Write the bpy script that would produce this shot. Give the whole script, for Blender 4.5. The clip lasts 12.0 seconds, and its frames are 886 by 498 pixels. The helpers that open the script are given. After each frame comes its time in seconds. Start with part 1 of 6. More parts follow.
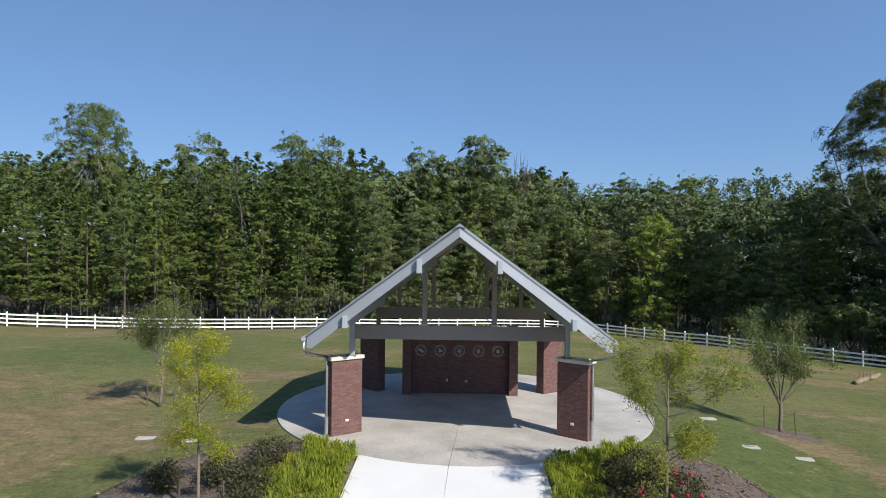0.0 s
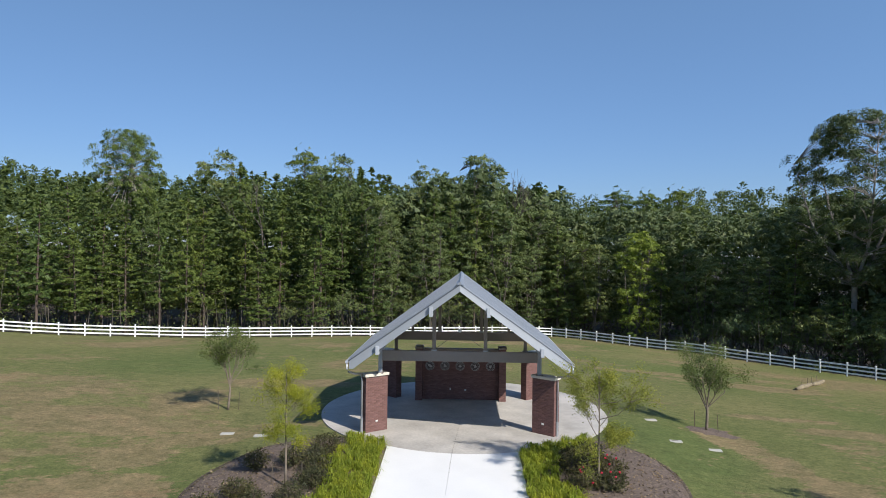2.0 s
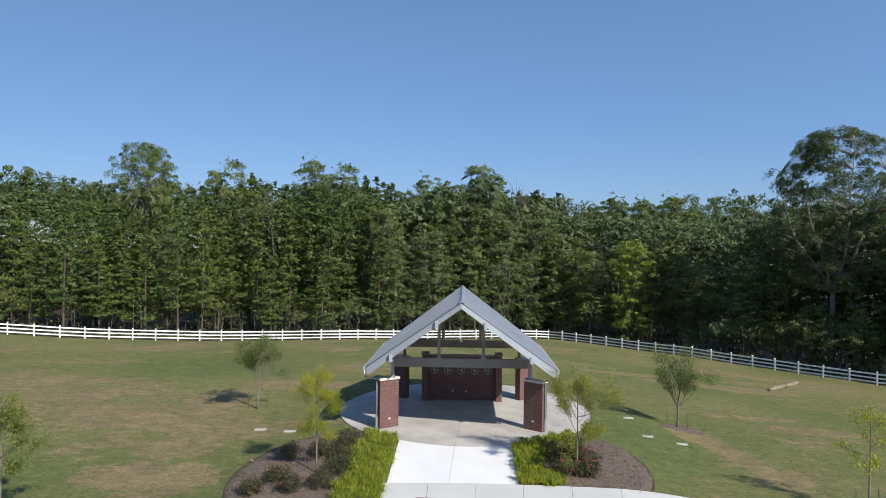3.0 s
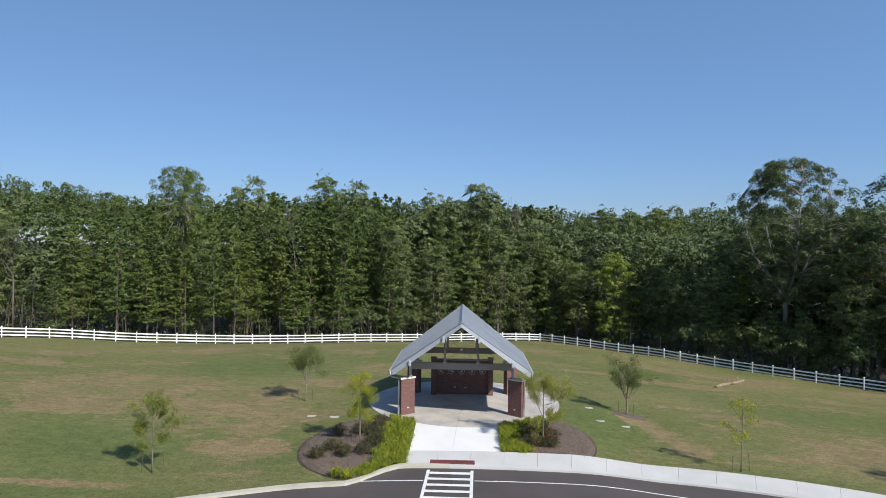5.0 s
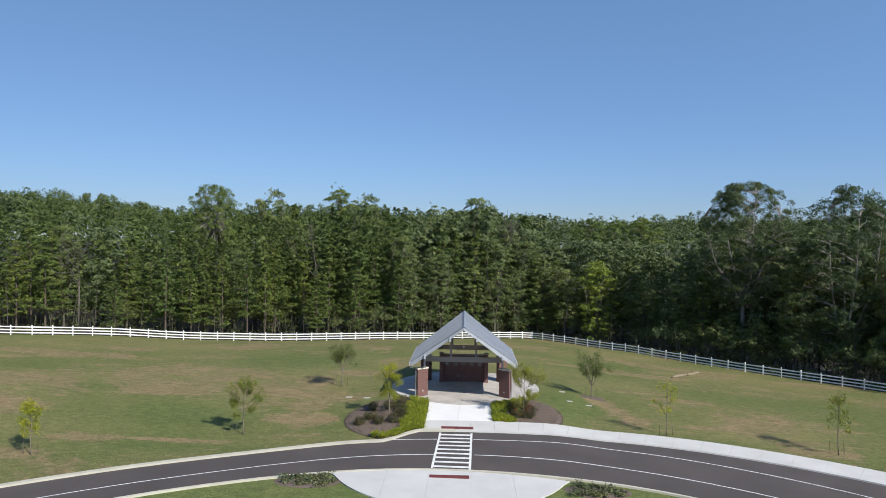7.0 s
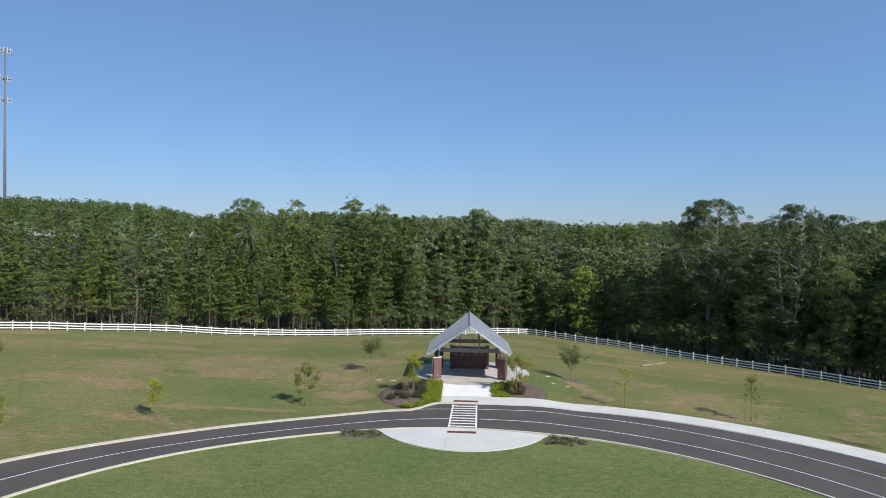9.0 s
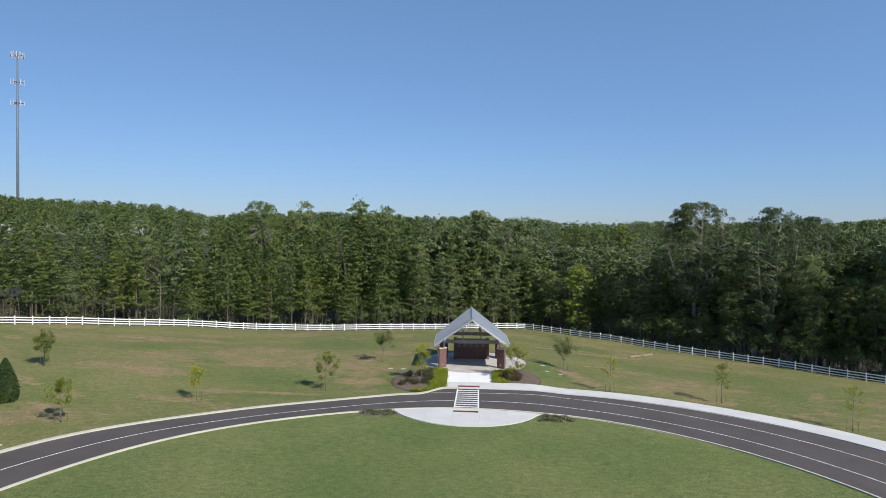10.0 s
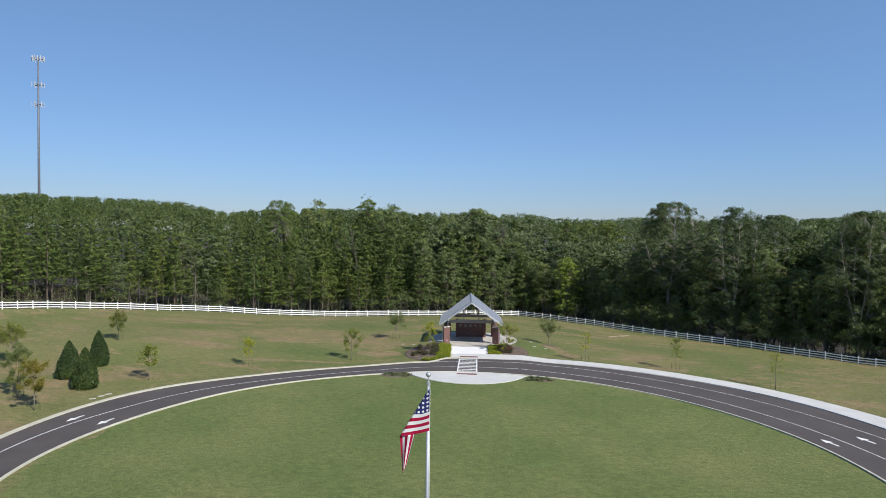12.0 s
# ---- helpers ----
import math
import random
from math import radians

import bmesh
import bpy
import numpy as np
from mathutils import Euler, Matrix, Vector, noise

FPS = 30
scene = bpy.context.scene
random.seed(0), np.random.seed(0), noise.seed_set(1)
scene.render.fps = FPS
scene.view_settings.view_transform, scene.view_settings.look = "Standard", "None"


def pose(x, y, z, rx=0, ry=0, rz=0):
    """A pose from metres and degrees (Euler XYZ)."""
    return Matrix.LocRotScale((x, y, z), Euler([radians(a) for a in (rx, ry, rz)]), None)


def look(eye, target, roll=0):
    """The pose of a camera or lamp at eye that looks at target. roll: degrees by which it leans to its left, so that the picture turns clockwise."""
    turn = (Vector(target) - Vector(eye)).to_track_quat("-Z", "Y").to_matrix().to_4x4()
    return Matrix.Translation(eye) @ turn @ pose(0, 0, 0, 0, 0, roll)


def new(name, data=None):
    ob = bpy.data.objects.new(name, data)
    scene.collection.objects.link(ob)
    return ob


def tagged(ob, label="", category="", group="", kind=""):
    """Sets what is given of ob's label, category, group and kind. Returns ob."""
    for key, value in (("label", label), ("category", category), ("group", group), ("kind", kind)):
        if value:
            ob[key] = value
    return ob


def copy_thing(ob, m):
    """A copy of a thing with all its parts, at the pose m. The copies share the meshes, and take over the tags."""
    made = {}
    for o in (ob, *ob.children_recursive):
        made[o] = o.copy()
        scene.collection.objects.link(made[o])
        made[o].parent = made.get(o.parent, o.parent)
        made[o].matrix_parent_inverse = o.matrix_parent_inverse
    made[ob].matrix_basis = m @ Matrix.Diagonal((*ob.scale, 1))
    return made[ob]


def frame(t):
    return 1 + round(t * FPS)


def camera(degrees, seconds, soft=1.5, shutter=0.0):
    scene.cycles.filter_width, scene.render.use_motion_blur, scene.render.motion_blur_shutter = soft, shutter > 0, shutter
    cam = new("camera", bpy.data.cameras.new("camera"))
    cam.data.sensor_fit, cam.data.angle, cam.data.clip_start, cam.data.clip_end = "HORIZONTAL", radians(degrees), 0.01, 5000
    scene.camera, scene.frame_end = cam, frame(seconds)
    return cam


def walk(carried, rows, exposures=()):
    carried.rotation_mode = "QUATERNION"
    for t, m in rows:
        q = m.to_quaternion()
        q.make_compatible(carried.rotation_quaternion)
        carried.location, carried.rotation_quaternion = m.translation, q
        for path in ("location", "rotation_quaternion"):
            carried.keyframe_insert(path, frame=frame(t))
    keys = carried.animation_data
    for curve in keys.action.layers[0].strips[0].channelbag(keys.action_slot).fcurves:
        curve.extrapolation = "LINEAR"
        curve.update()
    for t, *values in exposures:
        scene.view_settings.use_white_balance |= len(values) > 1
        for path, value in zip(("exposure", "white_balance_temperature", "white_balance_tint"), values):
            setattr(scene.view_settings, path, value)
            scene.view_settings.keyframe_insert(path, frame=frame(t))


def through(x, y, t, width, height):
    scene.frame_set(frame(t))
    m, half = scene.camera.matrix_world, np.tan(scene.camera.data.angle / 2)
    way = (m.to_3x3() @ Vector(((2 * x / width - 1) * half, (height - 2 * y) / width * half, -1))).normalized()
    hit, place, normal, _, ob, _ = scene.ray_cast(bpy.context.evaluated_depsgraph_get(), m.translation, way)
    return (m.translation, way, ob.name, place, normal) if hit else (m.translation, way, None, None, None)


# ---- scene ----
cam = camera(69.5, 12.0, soft=0.75)
# seconds, eye, yaw, pitch, roll
PATH = [
    (0.0, 0.073, -19.267, 6.018, 1.732, 0.164, -0.576),
    (0.5, 0.106, -20.875, 6.161, 1.787, 0.142, -0.587),
    (1.0, 0.136, -22.663, 6.685, 1.85, 0.095, -0.598),
    (1.5, 0.154, -24.599, 7.466, 1.9, 0.025, -0.639),
    (2.0, 0.169, -26.604, 8.078, 1.947, 0.001, -0.64),
    (2.5, 0.172, -28.723, 8.603, 1.993, -0.036, -0.641),
    (3.0, 0.172, -31.058, 9.205, 2.035, -0.078, -0.642),
    (5.0, 0.287, -42.269, 11.662, 2.142, -0.347, -0.635),
    (5.5, 0.307, -45.458, 12.235, 2.163, -0.465, -0.646),
    (6.0, 0.3, -48.78, 12.84, 2.171, -0.577, -0.687),
    (6.5, 0.252, -52.258, 13.405, 2.177, -0.651, -0.688),
    (7.0, 0.178, -55.899, 13.989, 2.15, -0.698, -0.709),
    (9.0, -0.563, -71.516, 16.282, 2.079, -1.054, -0.743),
    (9.5, -0.776, -75.484, 16.666, 2.061, -1.155, -0.704),
    (10.0, -0.955, -79.453, 16.957, 2.03, -1.308, -0.685),
    (10.5, -1.047, -83.394, 17.086, 1.996, -1.443, -0.676),
    (11.0, -1.143, -87.32, 17.194, 1.95, -1.561, -0.686),
    (11.5, -1.234, -91.231, 17.262, 1.912, -1.701, -0.697),
    (12.0, -1.314, -94.881, 17.327, 1.861, -1.802, -0.708),
]
walk(cam, [(t, pose(x, y, z, 90 + pitch, roll, yaw)) for t, x, y, z, yaw, pitch, roll in PATH])

# ---- light ----
SUN_AZ, SUN_EL = 45.0, 38.5  # degrees: azimuth from -y towards +x, elevation
to_sun = Vector((math.sin(radians(SUN_AZ)) * math.cos(radians(SUN_EL)), -math.cos(radians(SUN_AZ)) * math.cos(radians(SUN_EL)), math.sin(radians(SUN_EL))))
world = bpy.data.worlds.new("world")
scene.world = world
world.use_nodes = True
wn = world.node_tree.nodes
sky = wn.new("ShaderNodeTexSky")
sky.sky_type = "NISHITA"
sky.sun_disc = False
sky.sun_elevation = radians(SUN_EL)
sky.sun_rotation = radians(180 - SUN_AZ)
sky.air_density, sky.dust_density, sky.ozone_density = 1.0, 0.0, 5.0
wn["Background"].inputs["Strength"].default_value = 0.14
up = wn.new("ShaderNodeTexCoord")
alt = wn.new("ShaderNodeSeparateXYZ")
haze = wn.new("ShaderNodeValToRGB")
tint = wn.new("ShaderNodeMix")
tint.data_type, tint.blend_type = "RGBA", "MULTIPLY"
tint.inputs[0].default_value = 1.0
for i, (p, c) in enumerate(((0.0, (0.318, 0.365, 0.525)), (0.10, (0.452, 0.496, 0.608)), (0.34, (0.725, 0.748, 0.765)), (1.0, (1.05, 1.05, 1.05)))):
    e = haze.color_ramp.elements[i] if i < 2 else haze.color_ramp.elements.new(p)
    e.position, e.color = p, (*c, 1)
world.node_tree.links.new(up.outputs["Generated"], alt.inputs["Vector"])
world.node_tree.links.new(alt.outputs["Z"], haze.inputs["Fac"])
world.node_tree.links.new(sky.outputs["Color"], tint.inputs[6])
side = wn.new("ShaderNodeMapRange")
for k, v in (("From Min", -0.7), ("From Max", 0.7), ("To Min", 0.79), ("To Max", 1.08)):
    side.inputs[k].default_value = v
both_ways = wn.new("ShaderNodeVectorMath")
both_ways.operation = "SCALE"
world.node_tree.links.new(alt.outputs["X"], side.inputs["Value"])
world.node_tree.links.new(haze.outputs["Color"], both_ways.inputs[0])
world.node_tree.links.new(side.outputs["Result"], both_ways.inputs["Scale"])
world.node_tree.links.new(both_ways.outputs["Vector"], tint.inputs[7])
world.node_tree.links.new(tint.outputs[2], wn["Background"].inputs["Color"])
sun = new("sun", bpy.data.lights.new("sun", "SUN"))
sun.data.energy, sun.data.angle, sun.data.color = 4.4, radians(0.53), (1.0, 0.95, 0.87)
sun.matrix_world = look((0, 0, 60), Vector((0, 0, 60)) - to_sun)
scene.view_settings.exposure = 0.40

# ---- materials ----
def mat(name, color, rough=0.8, metal=0.0, spec=0.3):
    m = bpy.data.materials.new(name)
    m.use_nodes = True
    b = m.node_tree.nodes["Principled BSDF"]
    b.inputs["Base Color"].default_value = (*color, 1)
    b.inputs["Roughness"].default_value = rough
    b.inputs["Metallic"].default_value = metal
    b.inputs["Specular IOR Level"].default_value = spec
    return m


def nd(m, kind, **kw):
    n = m.node_tree.nodes.new(kind)
    for k, v in kw.items():
        n.inputs[k].default_value = v
    return n


def ln(m, a, b):
    m.node_tree.links.new(a, b)


def coords(m, scale=(1, 1, 1), kind="Object"):
    tc = m.node_tree.nodes.new("ShaderNodeTexCoord")
    mp = m.node_tree.nodes.new("ShaderNodeMapping")
    mp.inputs["Scale"].default_value = scale
    ln(m, tc.outputs[kind], mp.inputs["Vector"])
    return mp.outputs["Vector"]


def noise_tex(m, vec, scale, detail=4, rough=0.55, dist=0.0):
    n = m.node_tree.nodes.new("ShaderNodeTexNoise")
    n.inputs["Scale"].default_value = scale
    n.inputs["Detail"].default_value = detail
    n.inputs["Roughness"].default_value = rough
    n.inputs["Distortion"].default_value = dist
    if vec is not None:
        ln(m, vec, n.inputs["Vector"])
    return n.outputs["Fac"]


def ramp(m, fac, stops):
    r = m.node_tree.nodes.new("ShaderNodeValToRGB")
    e = r.color_ramp.elements
    while len(e) < len(stops):
        e.new(0.5)
    for q, (p, c) in zip(e, stops):
        q.position = p
        q.color = (*c, 1) if len(c) == 3 else c
    ln(m, fac, r.inputs["Fac"])
    return r.outputs["Color"]


def mixc(m, fac, a, b, blend="MIX"):
    n = m.node_tree.nodes.new("ShaderNodeMix")
    n.data_type, n.blend_type = "RGBA", blend
    for v, i in ((fac, 0), (a, 6), (b, 7)):
        if isinstance(v, (int, float)):
            n.inputs[i].default_value = v
        elif isinstance(v, tuple):
            n.inputs[i].default_value = (*v, 1)
        else:
            ln(m, v, n.inputs[i])
    return n.outputs[2]


def bump(m, h, strength=0.3, distance=0.02):
    n = m.node_tree.nodes.new("ShaderNodeBump")
    n.inputs["Strength"].default_value = strength
    n.inputs["Distance"].default_value = distance
    ln(m, h, n.inputs["Height"])
    ln(m, n.outputs["Normal"], m.node_tree.nodes["Principled BSDF"].inputs["Normal"])


def base(m, col):
    ln(m, col, m.node_tree.nodes["Principled BSDF"].inputs["Base Color"])


def dark_light(c, a, b):
    return tuple(v * a for v in c), tuple(v * b for v in c)


def surface(name, color, rough=0.8, metal=0.0, spread=0.2, big=0.6, fine=30.0, bumpy=0.2, spec=0.3):
    """A plain painted, cast or stained surface with stains and grain."""
    m = mat(name, color, rough, metal, spec)
    v = coords(m)
    lo, hi = dark_light(color, 1 - spread, 1 + spread)
    c1 = ramp(m, noise_tex(m, v, big, 5), [(0.3, lo), (0.7, hi)])
    c2 = ramp(m, noise_tex(m, v, fine, 3), [(0.3, (1 - spread * 0.6,) * 3), (0.7, (1.0, 1.0, 1.0))])
    base(m, mixc(m, 1.0, c1, c2, "MULTIPLY"))
    if bumpy:
        bump(m, noise_tex(m, v, fine, 4), bumpy, 0.01)
    return m


def leaf_mat(name, dark, light, through=0.25, cast=True, clumps=0.55, lace=0.0):
    """Leaves: every leaf its own shade, every plant its own cast; lace: sprays with gaps between needles or leaflets, per metre."""
    m = mat(name, light, 0.55, 0.0, 0.25)
    geo = m.node_tree.nodes.new("ShaderNodeNewGeometry")
    info = m.node_tree.nodes.new("ShaderNodeObjectInfo")
    c = ramp(m, geo.outputs["Random Per Island"], [(0.0, dark), (0.55, tuple((a + b) / 2 for a, b in zip(dark, light))), (1.0, light)])
    tone = ramp(m, info.outputs["Random"], [(0.0, (0.72, 0.80, 0.72)), (0.4, (0.95, 1.0, 0.9)), (0.75, (1.15, 1.1, 0.85)), (1.0, (0.85, 0.95, 1.0))])
    if cast:
        c = mixc(m, 1.0, c, tone, "MULTIPLY")
    c = mixc(m, 1.0, c, ramp(m, noise_tex(m, coords(m), clumps, 3, 0.6), [(0.32, (0.72, 0.80, 0.86)), (0.68, (1.26, 1.18, 1.0))]), "MULTIPLY")
    base(m, c)
    out = m.node_tree.nodes["Material Output"]
    tr = m.node_tree.nodes.new("ShaderNodeBsdfTranslucent")
    ln(m, mixc(m, 1.0, c, (1.1, 1.25, 0.6), "MULTIPLY"), tr.inputs["Color"])
    mx = m.node_tree.nodes.new("ShaderNodeMixShader")
    mx.inputs["Fac"].default_value = through
    ln(m, m.node_tree.nodes["Principled BSDF"].outputs["BSDF"], mx.inputs[1])
    ln(m, tr.outputs["BSDF"], mx.inputs[2])
    if lace:
        gap = m.node_tree.nodes.new("ShaderNodeMixShader")
        ln(m, ramp(m, noise_tex(m, coords(m), lace, 1, 0.5), [(0.455, (0,) * 3), (0.475, (1,) * 3)]), gap.inputs["Fac"])
        ln(m, m.node_tree.nodes.new("ShaderNodeBsdfTransparent").outputs["BSDF"], gap.inputs[1])
        ln(m, mx.outputs["Shader"], gap.inputs[2])
        mx = gap
    ln(m, mx.outputs["Shader"], out.inputs["Surface"])
    return m


def grass_mat(name, worn, g0=(0.124, 0.150, 0.055), g1=(0.196, 0.188, 0.087), bare=(), lush=()):
    """Mown lawn in two greens; worn: share of dry straw-brown turf."""
    m = mat(name, (0.07, 0.1, 0.03), 0.9, 0.0, 0.15)
    v = coords(m)
    flat = coords(m, (1.0, 1.6, 1.0))
    green = ramp(m, noise_tex(m, v, 0.06, 5, 0.6), [(0.35, g0), (0.65, g1)])
    dry = ramp(m, noise_tex(m, flat, 0.30, 8, 0.7), [(0.28, (0.270, 0.232, 0.135)), (0.45, (0.200, 0.166, 0.092)), (0.58, (0.260, 0.205, 0.122)), (0.72, (0.205, 0.135, 0.080))])
    patch = noise_tex(m, flat, 0.060, 12, 0.70, 0.8)
    streak = noise_tex(m, coords(m, (0.7, 1.7, 1.0)), 0.75, 10, 0.75, 0.6)
    both = m.node_tree.nodes.new("ShaderNodeMath")
    both.operation = "ADD"
    half = m.node_tree.nodes.new("ShaderNodeMath")
    half.operation = "MULTIPLY"
    half.inputs[1].default_value = 0.55
    ln(m, streak, half.inputs[0])
    ln(m, patch, both.inputs[0])
    ln(m, half.outputs[0], both.inputs[1])
    total = both.outputs[0]
    fleck = m.node_tree.nodes.new("ShaderNodeMath")
    fleck.operation = "MULTIPLY_ADD"
    fleck.inputs[1].default_value = 0.30
    ln(m, noise_tex(m, flat, 3.2, 8, 0.8), fleck.inputs[0])
    ln(m, total, fleck.inputs[2])
    total = fleck.outputs[0]
    ragged = noise_tex(m, flat, 0.8, 9, 0.78, 0.8)
    for x, y, rx, ry, w in bare:
        sp = m.node_tree.nodes.new("ShaderNodeMapping")
        sp.vector_type = "TEXTURE"
        sp.inputs["Location"].default_value = (x, y, 0)
        sp.inputs["Scale"].default_value = (rx, ry, 1000)
        ln(m, v, sp.inputs["Vector"])
        d = m.node_tree.nodes.new("ShaderNodeVectorMath")
        d.operation = "LENGTH"
        ln(m, sp.outputs["Vector"], d.inputs[0])
        f = m.node_tree.nodes.new("ShaderNodeMapRange")
        f.inputs["From Min"].default_value, f.inputs["From Max"].default_value = 1.5, 0.2
        f.inputs["To Min"].default_value, f.inputs["To Max"].default_value = 0.0, w
        ln(m, d.outputs["Value"], f.inputs["Value"])
        k = m.node_tree.nodes.new("ShaderNodeMath")
        k.operation = "MULTIPLY_ADD"
        ln(m, f.outputs["Result"], k.inputs[0])
        ln(m, ragged, k.inputs[1])
        ln(m, total, k.inputs[2])
        total = k.outputs[0]
    where = ramp(m, total, [(1.03 - 0.24 * worn, (0, 0, 0)), (1.15 - 0.22 * worn, (1, 1, 1))])
    rich = None
    for x, y, rx, ry, w in lush:
        sp = m.node_tree.nodes.new("ShaderNodeMapping")
        sp.vector_type = "TEXTURE"
        sp.inputs["Location"].default_value = (x, y, 0)
        sp.inputs["Scale"].default_value = (rx, ry, 1000)
        ln(m, v, sp.inputs["Vector"])
        d = m.node_tree.nodes.new("ShaderNodeVectorMath")
        d.operation = "LENGTH"
        ln(m, sp.outputs["Vector"], d.inputs[0])
        f = m.node_tree.nodes.new("ShaderNodeMapRange")
        f.inputs["From Min"].default_value, f.inputs["From Max"].default_value = 1.35, 0.45
        f.inputs["To Min"].default_value, f.inputs["To Max"].default_value = 0.0, w
        ln(m, d.outputs["Value"], f.inputs["Value"])
        if rich is None:
            rich = f.outputs["Result"]
        else:
            k = m.node_tree.nodes.new("ShaderNodeMath")
            k.operation = "MAXIMUM"
            ln(m, f.outputs["Result"], k.inputs[0])
            ln(m, rich, k.inputs[1])
            rich = k.outputs[0]
    if rich is not None:
        k = m.node_tree.nodes.new("ShaderNodeMath")
        k.operation = "MULTIPLY"
        ln(m, rich, k.inputs[0])
        ln(m, ramp(m, noise_tex(m, coords(m, (0.6, 1.5, 1.0)), 0.5, 7, 0.7, 0.5), [(0.30, (0.25,) * 3), (0.60, (1.0,) * 3)]), k.inputs[1])
        green = mixc(m, k.outputs[0], green, (0.110, 0.143, 0.052))
    c = mixc(m, where, green, dry)
    c = mixc(m, 1.0, c, ramp(m, noise_tex(m, flat, 1.5, 8, 0.8), [(0.28, (0.56, 0.62, 0.54)), (0.72, (1.36, 1.27, 1.20))]), "MULTIPLY")
    c = mixc(m, 1.0, c, ramp(m, noise_tex(m, v, 7.0, 6, 0.75), [(0.25, (0.52, 0.56, 0.50)), (0.75, (1.44, 1.40, 1.36))]), "MULTIPLY")
    base(m, c)
    bump(m, noise_tex(m, v, 14.0, 5, 0.75), 0.9, 0.07)
    return m


# bare and straw-dry spots of the field: x, y, half-widths, strength
BARE = ((-18.9, 4.4, 3.0, 1.0, 0.65), (-16.6, 2.4, 2.6, 0.9, 0.6), (-14.6, 8.0, 1.6, 2.2, 0.55), (-10.2, 12.2, 3.4, 1.7, 0.6), (-12.7, -4.9, 3.0, 1.4, 0.65), (-13.2, -1.6, 1.6, 1.2, 0.45),
        (-28.0, 2.1, 3.0, 1.5, 0.6), (-29.8, 28.6, 2.6, 2.2, 0.6), (-50.0, 17.5, 5.0, 1.6, 0.5), (-43.3, 23.4, 4.0, 1.2, 0.4), (-21.0, -10.7, 3.6, 0.5, 0.5), (-24.1, 7.3, 2.2, 1.2, 0.35), (-28.1, -10.9, 2.6, 1.2, 0.45),
        (-37.2, -5.2, 3.2, 1.8, 0.55), (-32.0, -14.9, 3.2, 0.9, 0.5), (8.0, 40.0, 7.0, 3.0, 0.35), (12.9, 4.2, 1.2, 1.6, 0.65), (13.6, 1.0, 1.1, 1.8, 0.65), (14.4, -2.2, 1.1, 1.3, 0.6), (17.5, 9.8, 2.6, 0.8, 0.5),
        (20.5, 7.0, 3.0, 0.8, 0.45), (14.8, 25.1, 4.0, 0.9, 0.5), (22.8, 21.5, 4.0, 1.2, 0.45), (31.9, 28.2, 3.0, 2.0, 0.5), (44.0, 26.0, 6.0, 1.8, 0.55), (26.6, -8.0, 2.4, 0.9, 0.5), (19.7, -3.0, 1.6, 0.6, 0.4), (-4.4, -4.8, 5.0, 5.0, -0.9), (3.8, -3.4, 4.6, 4.6, -0.8))
# fresher green turf: x, y, half-widths, strength
LUSH = ((-20.5, 18.0, 8.0, 5.0, 0.9), (-22.0, -5.0, 6.0, 2.6, 0.9), (-36.0, 2.0, 4.5, 2.2, 0.8), (-41.0, 9.0, 6.0, 1.6, 0.6), (-9.6, -6.0, 2.0, 2.8, 0.7), (-7.0, 3.6, 2.6, 3.4, 0.5), (9.6, 0.8, 3.0, 6.0, 1.0), (16.0, -7.5, 7.0, 1.6, 0.9), (28.0, -11.5, 9.0, 1.4, 0.9), (21.6, 30.4, 6.0, 4.0, 0.6), (33.0, 8.0, 11.0, 6.0, 0.6), (46.0, -4.0, 12.0, 8.0, 0.6), (-20.0, -12.2, 8.0, 0.9, 0.8))
M_LAWN = grass_mat("field_grass", 0.27, bare=BARE, lush=LUSH)
M_STRAW = surface("weathered_straw", (0.25, 0.205, 0.135), 0.95, spread=0.25, big=3.0, fine=30, bumpy=0.7)
M_MAST = surface("weathered_mast_steel", (0.14, 0.15, 0.17), 0.6, 0.2, spread=0.08, big=0.3, fine=4)
M_PANEL = surface("antenna_grey", (0.42, 0.43, 0.44), 0.6, spread=0.06, big=1.0, fine=6)
M_MARKER = surface("marker_stone", (0.45, 0.43, 0.38), 0.85, spread=0.1, big=2.0, fine=20, bumpy=0.1)
M_PLAQUE = surface("dull_bronze", (0.30, 0.27, 0.22), 0.5, 0.4, spread=0.15, big=4.0, fine=20)
M_SOIL = surface("cut_soil", (0.085, 0.066, 0.050), 0.95, spread=0.3, big=3.0, fine=24, bumpy=0.6)
M_ISLE = grass_mat("island_grass", -0.15, (0.112, 0.152, 0.053), (0.172, 0.186, 0.077))
M_PAD = surface("weathered_concrete", (0.47, 0.44, 0.40), 0.85, spread=0.24, big=0.55, fine=9, bumpy=0.1)
M_WHITE = surface("new_concrete", (0.72, 0.71, 0.69), 0.8, spread=0.05, big=0.5, fine=18, bumpy=0.06)
M_WALKWAY = surface("sidewalk_concrete", (0.53, 0.52, 0.49), 0.85, spread=0.07, big=0.5, fine=18, bumpy=0.08)
M_KERB = surface("kerb_concrete", (0.49, 0.465, 0.375), 0.85, spread=0.12, big=0.9, fine=16, bumpy=0.1)
M_JOINT = surface("joint_filler", (0.13, 0.12, 0.11), 0.9)
M_ASPHALT = surface("asphalt", (0.083, 0.071, 0.066), 0.85, spread=0.14, big=0.25, fine=60, bumpy=0.25)
M_PAINT = surface("road_paint", (0.72, 0.71, 0.68), 0.7, spread=0.12, big=2.0, fine=25, bumpy=0.05)
